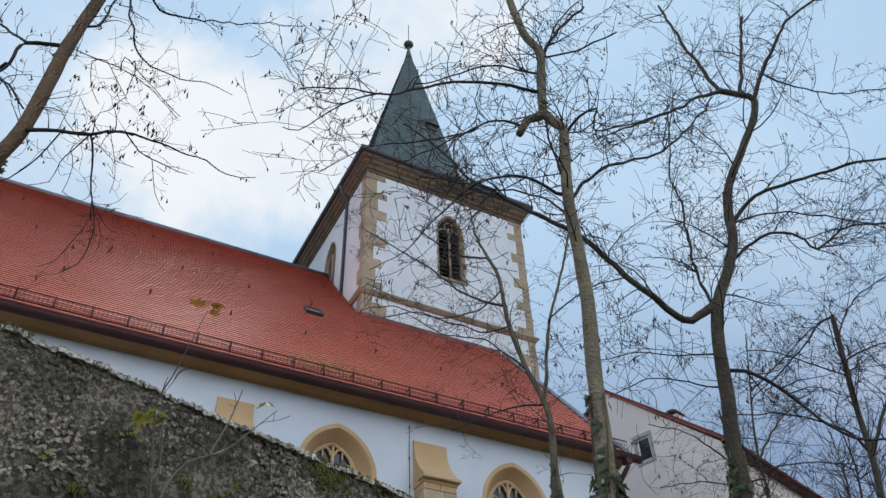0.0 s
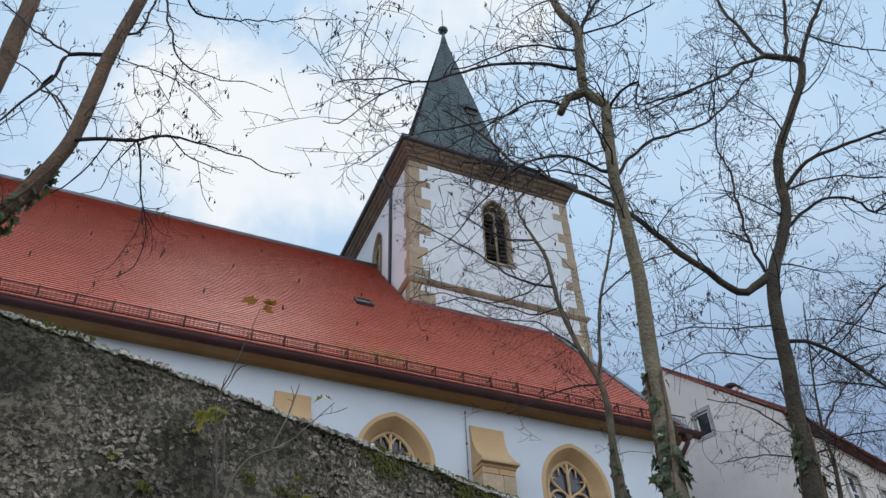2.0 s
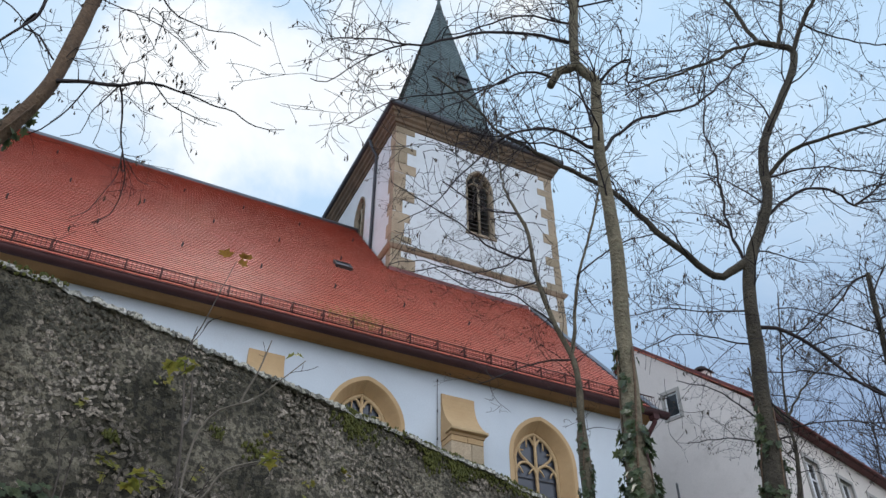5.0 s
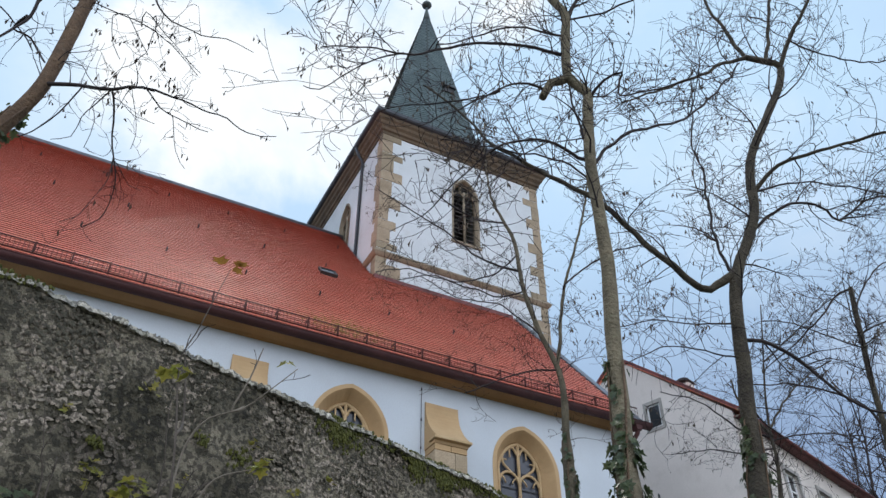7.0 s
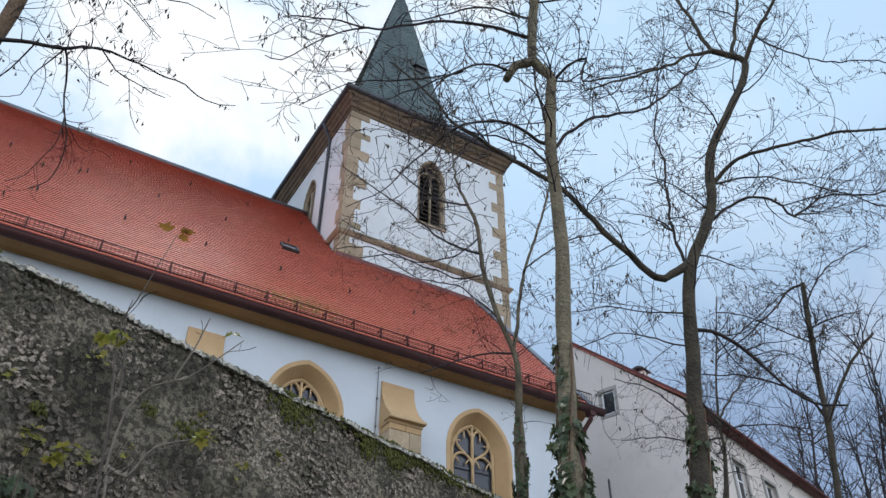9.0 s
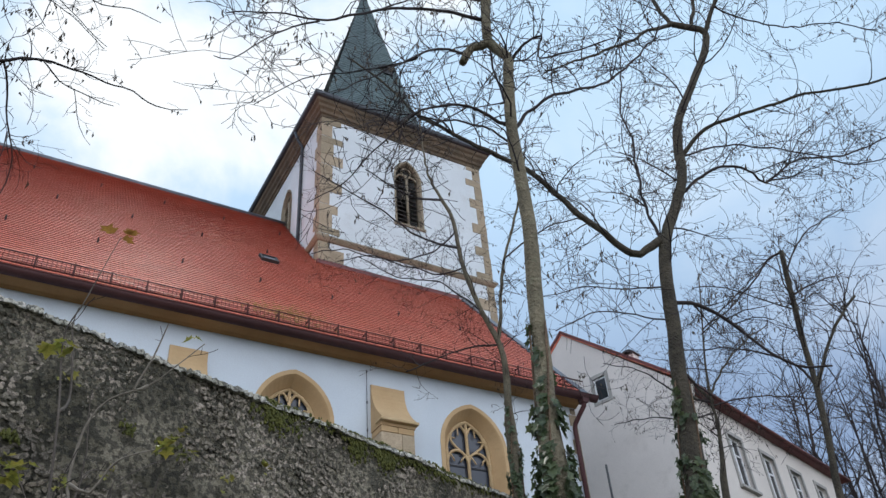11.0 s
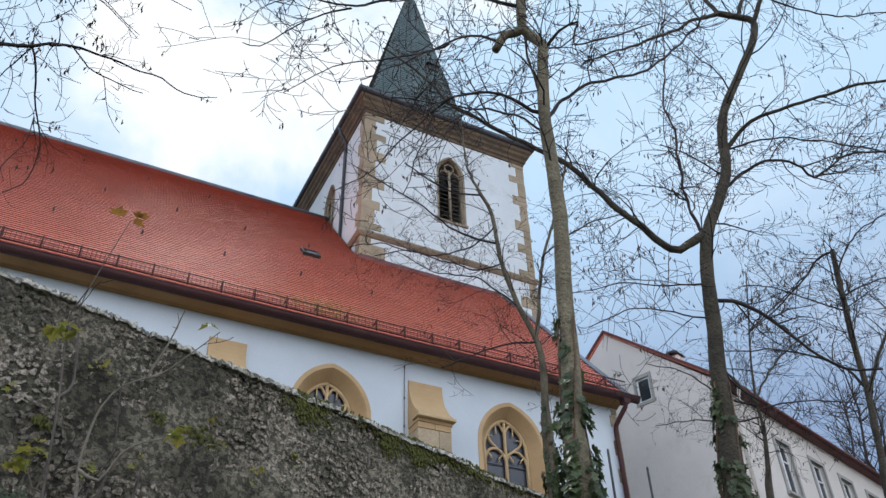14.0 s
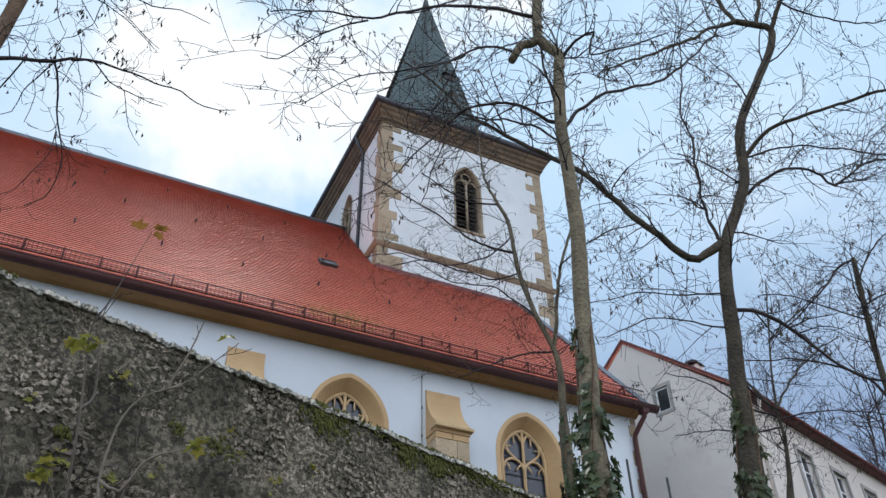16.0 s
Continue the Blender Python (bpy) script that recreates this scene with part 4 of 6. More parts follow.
g = casement(house, [hp(0.04, GW[1], GW[2]), hp(0.04, GW[0], GW[2]), hp(0.04, GW[0], GW[3]), hp(0.04, GW[1], GW[3])], HU * 0.3, False)
bm = bmesh.new()
for v0, v1, za, zz in ((GW[0] - 0.10, GW[0], GW[2] - 0.1, GW[3] + 0.12), (GW[1], GW[1] + 0.10, GW[2] - 0.1, GW[3] + 0.12), (GW[0], GW[1], GW[2] - 0.1, GW[2]), (GW[0], GW[1], GW[3], GW[3] + 0.12)):
    hbox(bm, 0.01, 0.08, v0, v1, za, zz)
part("surround", bm, M_TRIM, g, "grey stone window surround")
for c in SIDE_WINDOWS:
    g = casement(house, [hp(c - w2, 0.15, z0), hp(c + w2, 0.15, z0), hp(c + w2, 0.15, z1), hp(c - w2, 0.15, z1)], HV * 0.9, True)
    bm = bmesh.new()
    for a0, a1, za, zz in ((c - w2 - 0.12, c - w2, z0 - 0.1, z1 + 0.12), (c + w2, c + w2 + 0.12, z0 - 0.1, z1 + 0.12), (c - w2, c + w2, z1, z1 + 0.12)):
        hbox(bm, a0, a1, 0.11, 0.18, za, zz)
    part("surround", bm, M_TRIM, g, "grey window surround")
    bm = bmesh.new()
    hbox(bm, c - w2 - 0.16, c + w2 + 0.16, 0.02, 0.2, z0 - 0.08, z0)
    part("window_sill", bm, M_TRIM, g)
bm = bmesh.new()
hbox(bm, 0.5, 0.86, 1.52, 1.94, 13.2, 14.22)
chimney = part("chimney", bm, M_HOUSE, house, "squat rendered chimney with dark cap")
bm = bmesh.new()
lid = [(1.44, 14.24), (1.50, 14.33), (1.62, 14.39), (1.73, 14.41), (1.84, 14.39), (1.96, 14.33), (2.02, 14.24), (1.95, 14.26), (1.73, 14.35), (1.51, 14.26)]
prism(bm, [hp(0.44, v, z) for v, z in lid], HU * 0.48)
hbox(bm, 0.52, 0.84, 1.54, 1.92, 14.22, 14.27)
part("cap", bm, M_DARK, chimney, "dark arched sheet cap")
tube_part("lightning_rod", [hp(0.1, 2.75, 14.8), hp(0.1, 2.75, 17.6)], 0.011, M_DARK, house, "thin lightning rod on the gable", sides=6)

# two thin iron posts in the churchyard
for x, y, top in ((12.70, 14.5, 9.46), (13.84, 14.5, 9.20)):
    tagged(tube_part("iron_post", [(x, y, YARD - 0.1), (x, y, top - 0.04), (x, y, top)], [0.03, 0.03, 0.012], M_DARK, sides=8), "thin dark iron post standing in the churchyard", "post", group="churchyard posts")

# ---- bare trees ----
TWIG = {"thin": 0.0033}


def twig_shoots(rnd, pts, rad, verts, faces, pods, per_metre, longest, level=0, droop=0.0):
    """Side shoots with their own finer shoots along a limb; pods collects hanging seed places."""
    total = sum((b - a).length for a, b in zip(pts, pts[1:]))
    count = int(total * per_metre + rnd.random())
    for _ in range(count):
        k = rnd.randrange(max(1, int(len(pts) * (0.12 if level == 0 else 0.2))), len(pts) - 1) if len(pts) > 3 else len(pts) - 2
        p, q = pts[k], pts[k + 1]
        d = (q - p).normalized()
        side = Vector((rnd.gauss(0, 1), rnd.gauss(0, 1), rnd.gauss(0, 1)))
        side = (side - d * side.dot(d)).normalized()
        heading = (d * rnd.uniform(0.3, 1.0) + side * rnd.uniform(0.6, 1.1) + Vector((0, 0, rnd.uniform(0.0, 0.5) - droop))).normalized()
        length = longest * rnd.uniform(0.35, 1.0)
        n = 7 if level == 0 else 5
        line, bend = [p.copy()], Vector((rnd.gauss(0, 1), rnd.gauss(0, 1), rnd.gauss(0, 0.7) + 0.25)) * 0.22
        for i in range(n):
            heading = (heading + bend + Vector((rnd.gauss(0, 0.14), rnd.gauss(0, 0.14), rnd.gauss(0, 0.14)))).normalized()
            line.append(line[-1] + heading * (length / n))
        r0 = min(rad[k] * 0.6, 0.0045 + 0.006 * length)
        tube_data(line, [max(r0 * (1 - i / n), TWIG["thin"]) for i in range(n + 1)], 3, verts, faces, cap=False)
        if level < 2:
            twig_shoots(rnd, line, [max(r0 * (1 - i / n), TWIG["thin"]) for i in range(n + 1)], verts, faces, pods, 5.0 if level == 0 else 4.0, longest * 0.48, level + 1, droop)
        elif rnd.random() < 0.30:
            pods.append(line[-1])
        if level == 1 and rnd.random() < 0.2:
            pods.append(line[-1])


def hanging_pods(rnd, places, verts, faces):
    for p in places:
        for _ in range(rnd.choice((1, 1, 2, 3))):
            a = p + Vector((rnd.gauss(0, 0.02), rnd.gauss(0, 0.02), 0))
            b = a + Vector((rnd.gauss(0, 0.012), rnd.gauss(0, 0.012), -rnd.uniform(0.02, 0.045)))
            c = b + Vector((rnd.gauss(0, 0.008), rnd.gauss(0, 0.008), -rnd.uniform(0.02, 0.04)))
            tube_data([a, (a + b) / 2, b, c], [0.0015, 0.003, 0.009, 0.002], 4, verts, faces, cap=False)


class Tree:
    def __init__(self, seed, at, label, bark, density=1.0, reach=1.0):
        self.rnd, self.bark, self.density, self.reach = random.Random(seed), bark, density, reach
        self.ob = thing("tree", at, label, "tree", group="bare trees below the wall")
        self.v, self.f, self.pods, self.seed = [], [], [], seed
        TWIG["thin"] = 0.0018 if bark is M_BARK2 else 0.0027

    def trunk(self, r0, r1, *pts):
        n = len(pts)
        radii = [r0 + (r1 - r0) * (k / (n - 1)) ** 0.42 for k in range(n)]
        foot = Vector(self.ob.location)
        first = Vector(pts[0])
        pts = [tuple(foot), tuple(foot.lerp(first, 0.12)), tuple(foot.lerp(first, 0.5))] + list(pts)
        radii = [r0 * 2.0, r0 * 1.35, r0 * 1.12] + radii
        line, rad = smooth_line(pts, radii, 0.10)
        self.line, self.rad = line, rad
        self.stem = tube_part("trunk", line, rad, self.bark, self.ob, sides=14, wobble=0.16, seed=self.seed)
        upper = len(line) // 2
        twig_shoots(self.rnd, line[upper:], rad[upper:], self.v, self.f, self.pods, 3.0 * self.density, 1.5 * self.reach)

    def limb(self, r0, r1, *pts):
        n = len(pts)
        radii = [r0 + (r1 - r0) * (k / (n - 1)) ** 0.65 for k in range(n)]
        line, rad = smooth_line(pts, radii, 0.08)
        line = [p + Vector((noise.noise(p * 4), noise.noise(p * 4 + Vector((9, 0, 0))), noise.noise(p * 4 + Vector((0, 9, 0))))) * min(0.032, 0.005 * k) for k, p in enumerate(line)]
        tube_part("limb", line, rad, self.bark if r0 > 0.03 else M_TWIG, self.ob, sides=8 if r0 > 0.02 else 6, wobble=0.18, seed=self.seed + 3)
        twig_shoots(self.rnd, line, rad, self.v, self.f, self.pods, 4.6 * self.density, 1.25 * self.reach)

    def finish(self):
        tagged(mesh_part("fine_branching", self.v, self.f, M_TWIG, self.ob, "fine bare twigs"), kind="stuff")
        v, f = [], []
        hanging_pods(self.rnd, self.pods, v, f)
        if f:
            tagged(mesh_part("dry_fruit", v, f, M_POD, self.ob, "dry hanging seed pods"), kind="stuff")


tree = Tree(11, (3.18, 3.43, 0.15), "tall slender bare tree with ivy-covered lower trunk", M_BARK, 1.15, 0.85)
tree.trunk(0.0777, 0.0414, (3.39, 3.64, 3.33), (3.42, 3.67, 3.58), (3.52, 3.74, 4.13), (3.53, 3.73, 4.51), (3.57, 3.70, 5.23), (3.57, 3.70, 5.84), (3.57, 3.70, 6.43), (3.61, 3.67, 7.08), (3.63, 3.67, 7.34), (3.50, 3.74, 7.56), (3.53, 3.73, 8.18), (3.55, 3.70, 8.55), (3.43, 3.78, 8.96), (3.34, 3.82, 9.60))
tree.limb(0.046, 0.038, (3.50, 3.74, 7.56), (3.43, 3.78, 7.50), (3.34, 3.82, 7.46), (3.27, 3.87, 7.27))
tree.limb(0.0188, 0.005, (3.29, 3.84, 7.36), (3.28, 3.85, 7.37), (3.02, 3.91, 7.37), (2.65, 3.95, 7.03), (2.36, 3.98, 6.71), (2.04, 4.03, 6.43))
tree.limb(0.0256, 0.005, (3.52, 3.73, 7.90), (3.45, 3.76, 7.90), (3.08, 3.79, 7.85), (2.60, 3.85, 7.68), (2.13, 3.89, 7.32), (1.83, 3.91, 7.12), (1.40, 3.94, 6.98), (1.11, 3.95, 6.81))
tree.limb(0.0179, 0.0067, (3.53, 3.73, 8.22), (3.50, 3.75, 8.22), (3.28, 4.01, 8.54), (3.04, 4.30, 8.68), (2.82, 4.58, 8.69), (2.61, 4.83, 8.80))
tree.limb(0.023, 0.0067, (3.57, 3.70, 6.43), (3.48, 3.75, 6.45), (3.29, 3.77, 6.53), (3.09, 3.80, 6.55), (2.77, 3.87, 6.39), (2.57, 3.89, 6.15))
tree.limb(0.0145, 0.0059, (3.57, 3.70, 6.20), (3.54, 3.72, 6.20), (3.41, 3.88, 6.49), (3.13, 4.16, 6.72), (2.92, 4.39, 6.92), (2.60, 4.70, 7.14))
tree.limb(0.0221, 0.0093, (3.57, 3.70, 6.30), (3.56, 3.70, 6.30), (3.73, 3.70, 6.58), (4.11, 3.65, 7.01), (4.63, 3.54, 7.30), (5.17, 3.46, 7.89), (5.73, 3.39, 8.68))
tree.limb(0.0214, 0.005, (3.63, 3.67, 7.27), (3.66, 3.66, 7.27), (3.73, 3.52, 7.40), (3.83, 3.40, 7.44), (3.73, 3.35, 7.04), (3.97, 3.09, 6.98), (4.17, 2.87, 7.00))
tree.limb(0.0299, 0.0135, (3.54, 3.72, 8.44), (3.57, 3.70, 8.44), (3.66, 3.70, 8.74), (3.90, 3.68, 9.25), (4.28, 3.61, 9.84))
tree.limb(0.0145, 0.0085, (3.54, 3.70, 8.46), (3.56, 3.70, 8.46), (3.82, 3.44, 8.43), (4.09, 3.09, 8.51))
tree.limb(0.0153, 0.0085, (3.59, 3.69, 6.69), (3.55, 3.70, 6.69), (3.57, 3.79, 7.16), (3.56, 3.84, 7.43), (3.67, 3.93, 8.21))
tree.limb(0.0111, 0.0043, (2.07, 4.47, 7.91), (1.83, 4.55, 7.78), (1.56, 4.59, 7.42), (1.31, 4.65, 7.12), (1.16, 4.69, 7.12))
tree.limb(0.0111, 0.0043, (2.81, 3.93, 7.17), (2.76, 4.12, 7.26), (2.36, 4.43, 7.27), (2.01, 4.72, 7.29), (1.66, 5.03, 7.07))
tree.limb(0.0127, 0.0034, (2.77, 3.87, 6.39), (2.73, 4.14, 6.45), (2.52, 4.28, 6.18), (2.32, 4.44, 5.85), (2.07, 4.61, 5.71))
tree.limb(0.0103, 0.0034, (2.73, 4.13, 6.45), (2.75, 4.13, 6.48), (2.65, 4.23, 6.04), (2.57, 4.34, 5.64))
tree.finish()
t1 = tree

tree = Tree(44, (7.64, 9.97, 0.15), "slim forked bare tree with ivy on the stem", M_BARK4, 1.1, 0.9)
tree.trunk(0.091, 0.034, (7.70, 9.92, 6.74), (7.71, 9.91, 7.42), (7.74, 9.90, 8.26), (7.67, 9.93, 8.76), (7.45, 10.05, 9.48), (7.25, 10.15, 10.43), (7.16, 10.20, 11.55), (7.00, 10.28, 12.07))
tree.limb(0.034, 0.013, (7.00, 10.28, 12.07), (6.87, 10.54, 13.01), (6.92, 10.76, 14.34), (7.06, 10.94, 15.72))
tree.limb(0.023, 0.012, (7.00, 10.28, 12.07), (6.49, 10.43, 12.07), (6.04, 10.54, 12.28), (5.51, 10.65, 12.63))
tree.limb(0.045, 0.019, (7.66, 9.94, 8.80), (7.70, 9.92, 8.82), (7.89, 9.92, 9.84), (8.10, 9.92, 10.75), (8.48, 9.85, 11.91), (8.79, 9.80, 13.02), (8.96, 9.80, 13.85))
tree.limb(0.022, 0.008, (7.18, 10.19, 11.26), (7.20, 10.18, 11.26), (6.67, 10.22, 10.63), (5.88, 10.37, 10.27), (5.04, 10.51, 10.35), (4.42, 10.62, 10.16))
tree.limb(0.021, 0.009, (7.26, 10.14, 10.37), (7.27, 10.13, 10.37), (6.92, 10.49, 10.36), (6.46, 10.96, 10.72), (5.96, 11.45, 11.17), (5.45, 11.96, 11.20))
tree.limb(0.03, 0.009, (7.68, 9.92, 8.64), (7.75, 9.89, 8.65), (7.33, 10.02, 8.61), (6.92, 10.13, 8.46), (6.52, 10.24, 8.25), (6.04, 10.37, 7.99))
tree.limb(0.022, 0.012, (8.04, 9.92, 10.53), (7.97, 9.77, 10.55), (8.43, 9.67, 11.04), (9.09, 9.50, 11.57), (9.71, 9.31, 11.81))
tree.limb(0.027, 0.008, (7.21, 10.17, 10.84), (6.51, 10.36, 11.01), (5.75, 10.52, 11.57), (4.97, 10.70, 12.00), (4.42, 10.82, 12.33))
tree.limb(0.021, 0.008, (7.46, 10.04, 9.43), (7.43, 10.05, 9.42), (6.93, 10.52, 10.18), (6.34, 11.00, 10.44), (5.75, 11.52, 11.11))
tree.finish()
t0 = tree

tree = Tree(22, (5.82, 5.05, 0.15), "tall forked bare tree with ivy round its trunk", M_BARK3, 1.02, 1.1)
tree.trunk(0.108, 0.044, (6.09, 4.94, 4.20), (6.14, 4.92, 4.57), (6.17, 4.90, 5.04), (6.27, 4.86, 5.74), (6.33, 4.82, 6.38), (6.45, 4.76, 6.92), (6.63, 4.66, 7.32), (6.82, 4.56, 7.83), (6.89, 4.54, 8.31), (7.00, 4.47, 8.80), (7.34, 4.30, 9.53), (7.65, 4.13, 10.21), (7.74, 4.09, 10.60), (7.62, 4.16, 10.70), (7.35, 4.29, 10.79))
tree.limb(0.036, 0.0072, (7.35, 4.29, 10.79), (6.91, 4.38, 10.46), (6.17, 4.53, 9.84), (5.50, 4.65, 9.33), (5.05, 4.73, 8.94))
tree.limb(0.0324, 0.0198, (7.35, 4.29, 10.79), (7.33, 4.48, 11.77), (7.35, 4.65, 12.81), (7.42, 4.80, 13.84))
tree.limb(0.0324, 0.0225, (7.59, 4.18, 10.71), (7.59, 4.17, 10.73), (7.79, 4.07, 11.40), (8.10, 3.91, 12.72))
tree.limb(0.036, 0.0171, (7.74, 4.09, 10.58), (7.86, 3.87, 11.03), (8.02, 3.62, 11.47), (8.22, 3.33, 11.91), (8.61, 2.90, 12.27))
tree.limb(0.0162, 0.009, (7.91, 3.79, 11.16), (8.01, 3.95, 11.22), (8.46, 3.87, 11.08), (9.26, 3.68, 11.12), (10.19, 3.46, 11.52), (11.05, 3.24, 11.56))
tree.limb(0.0603, 0.0108, (6.45, 4.76, 6.91), (6.20, 4.86, 6.72), (6.00, 4.93, 6.64), (5.56, 5.08, 7.13), (5.05, 5.25, 7.75), (4.47, 5.46, 8.16), (4.04, 5.62, 8.44), (3.77, 5.71, 8.68), (3.42, 5.82, 9.15), (3.03, 5.96, 9.56))
tree.limb(0.0342, 0.0126, (6.88, 4.54, 8.21), (6.91, 4.52, 8.20), (7.04, 4.32, 8.38), (7.17, 4.14, 8.47), (7.44, 3.83, 8.51), (7.71, 3.49, 8.52), (7.99, 3.15, 8.51), (8.31, 2.77, 8.38), (8.60, 2.40, 8.39))
tree.limb(0.0234, 0.0117, (6.72, 4.62, 7.56), (6.75, 4.61, 7.55), (7.23, 4.52, 7.99), (7.61, 4.44, 8.21), (7.98, 4.36, 8.19), (8.15, 4.35, 8.05), (8.84, 4.21, 8.62), (9.69, 4.00, 8.90), (10.66, 3.78, 9.45))
tree.limb(0.0171, 0.0063, (6.87, 4.54, 8.17), (6.90, 4.53, 8.16), (7.15, 4.24, 8.18), (7.38, 3.99, 8.06), (7.72, 3.60, 7.76), (8.00, 3.27, 7.40), (8.26, 2.96, 7.30))
tree.limb(0.0252, 0.009, (6.42, 4.77, 6.89), (6.38, 4.80, 6.94), (6.42, 4.89, 7.52), (6.53, 4.96, 8.17), (6.67, 5.01, 8.89), (6.71, 5.09, 9.43), (6.96, 5.12, 10.27), (7.21, 5.17, 11.23))
tree.limb(0.0135, 0.0063, (6.79, 4.58, 7.71), (6.61, 4.59, 7.78), (6.32, 4.61, 7.88), (5.94, 4.64, 7.92))
tree.limb(0.0288, 0.0108, (6.29, 4.84, 6.01), (6.36, 4.81, 6.00), (6.54, 4.66, 5.92), (6.73, 4.45, 5.55), (6.86, 4.32, 5.28), (7.02, 4.16, 5.03), (7.27, 3.95, 4.97))
tree.limb(0.0135, 0.0081, (6.20, 4.89, 5.27), (6.22, 4.88, 5.27), (6.36, 4.87, 5.04), (6.54, 4.82, 4.91))
tree.limb(0.0144, 0.0045, (6.27, 4.86, 5.79), (6.24, 4.87, 5.79), (5.85, 4.95, 5.79), (5.37, 5.05, 5.76), (4.91, 5.14, 5.49))
tree.limb(0.0117, 0.0045, (6.30, 4.83, 6.21), (6.00, 5.08, 6.25), (5.61, 5.41, 6.37), (5.22, 5.72, 6.31))
tree.finish()
t2 = tree

tree = Tree(55, (12.71, 10.91, 0.15), "young thin bare tree beside the thicker trunk", M_BARK3, 1.2, 1.0)
tree.trunk(0.08, 0.012, (13.24, 10.65, 6.74), (13.38, 10.58, 7.64), (13.49, 10.52, 8.42), (13.50, 10.52, 8.96), (13.61, 10.46, 9.92), (13.82, 10.35, 11.06), (14.04, 10.23, 12.30))
tree.limb(0.053, 0.018, (13.50, 10.52, 8.96), (13.52, 10.51, 8.96), (13.28, 10.63, 9.39), (13.04, 10.75, 9.80), (13.02, 10.76, 10.29))
tree.limb(0.035, 0.013, (13.52, 10.51, 9.12), (13.53, 10.50, 9.12), (14.09, 10.39, 9.86), (14.95, 10.18, 10.66), (15.62, 9.99, 11.10))
tree.limb(0.023, 0.011, (13.50, 10.52, 8.86), (13.56, 10.49, 8.86), (13.93, 10.18, 8.92), (14.43, 9.76, 8.89), (15.04, 9.24, 8.69))
tree.limb(0.025, 0.014, (13.77, 10.38, 10.77), (13.79, 10.37, 10.77), (14.18, 10.27, 11.11), (14.94, 10.07, 11.82), (15.97, 9.81, 12.78))
tree.limb(0.029, 0.008, (13.49, 10.52, 8.67), (13.48, 10.53, 8.67), (12.78, 10.74, 8.50), (12.09, 10.95, 8.52), (11.24, 11.20, 8.32))
tree.limb(0.029, 0.009, (13.51, 10.51, 8.92), (13.02, 10.92, 9.21), (12.54, 11.38, 9.94), (11.94, 11.89, 10.27))
tree.finish()
t4 = tree

tree = Tree(33, (10.38, 6.83, 0.15), "thin bare tree with a cut-off top", M_BARK3, 1.0, 1.1)
tree.trunk(0.052, 0.042, (10.74, 6.64, 5.04), (10.85, 6.58, 5.82), (10.95, 6.53, 6.50), (11.00, 6.50, 6.95), (11.04, 6.47, 7.62), (11.12, 6.44, 8.23), (11.20, 6.40, 8.88), (11.26, 6.37, 9.36))
tree.limb(0.028, 0.009, (11.26, 6.37, 9.34), (11.27, 6.36, 9.34), (11.10, 6.51, 9.27), (10.85, 6.78, 8.91), (10.45, 7.18, 8.44), (10.07, 7.54, 8.07))
tree.limb(0.018, 0.009, (11.11, 6.44, 8.18), (11.10, 6.45, 8.18), (10.54, 6.61, 8.33), (10.04, 6.75, 8.49), (9.51, 6.92, 8.49))
tree.limb(0.029, 0.009, (10.99, 6.51, 6.86), (10.97, 6.52, 6.86), (10.89, 6.69, 7.26), (10.62, 6.99, 7.55), (10.33, 7.31, 7.75), (9.82, 7.85, 7.88))
tree.limb(0.037, 0.022, (10.98, 6.51, 6.77), (11.00, 6.50, 6.77), (11.23, 6.38, 7.22), (11.50, 6.24, 7.70), (12.08, 5.94, 8.41))
tree.limb(0.018, 0.009, (11.14, 6.43, 8.44), (11.52, 6.23, 8.65), (12.06, 5.95, 8.85))
tree.limb(0.018, 0.01, (11.19, 6.40, 8.88), (11.72, 6.35, 9.60), (12.29, 6.26, 10.15), (13.25, 6.06, 10.80))
tree.finish()
t3 = tree

tree = Tree(66, (-2.21, 5.86, 0.15), "leaning brown-barked bare tree with drooping branches", M_BARK2, 1.2, 0.34)
tree.trunk(0.068, 0.056, (-1.24, 5.29, 5.30), (-1.12, 5.22, 5.63), (-0.96, 5.15, 5.97), (-0.83, 5.07, 6.34), (-0.79, 5.05, 6.80), (-0.77, 5.04, 7.47), (-0.72, 5.01, 8.04), (-0.67, 4.99, 8.56), (-0.62, 4.96, 9.29))
tree.limb(0.02024, 0.00352, (-0.82, 5.06, 6.45), (-0.54, 4.85, 6.36), (-0.29, 4.69, 6.28), (-0.08, 4.79, 6.52), (0.15, 4.90, 6.65), (0.41, 4.98, 6.71), (0.86, 5.13, 6.81), (1.13, 5.18, 6.91))
tree.limb(0.01232, 0.00352, (-0.40, 4.75, 6.29), (-0.31, 4.82, 6.40), (-0.22, 4.99, 6.24), (-0.13, 5.17, 6.03), (-0.08, 5.28, 5.77), (-0.09, 5.34, 5.51), (-0.20, 5.29, 5.34))
tree.limb(0.00968, 0.00352, (-0.19, 4.74, 6.40), (-0.07, 5.00, 6.74), (0.07, 5.04, 6.62), (0.31, 5.13, 6.64), (0.52, 5.20, 6.69))
tree.limb(0.00792, 0.0044, (-0.56, 4.87, 6.37), (-0.52, 4.91, 6.41), (-0.62, 5.06, 6.22), (-0.78, 5.25, 6.07), (-0.98, 5.42, 6.06))
tree.limb(0.02904, 0.00616, (-0.76, 5.03, 7.60), (-0.82, 5.06, 7.61), (-1.08, 5.13, 7.58), (-1.13, 5.08, 7.21), (-1.20, 5.07, 6.97), (-1.37, 5.07, 6.50), (-1.47, 5.07, 6.28))
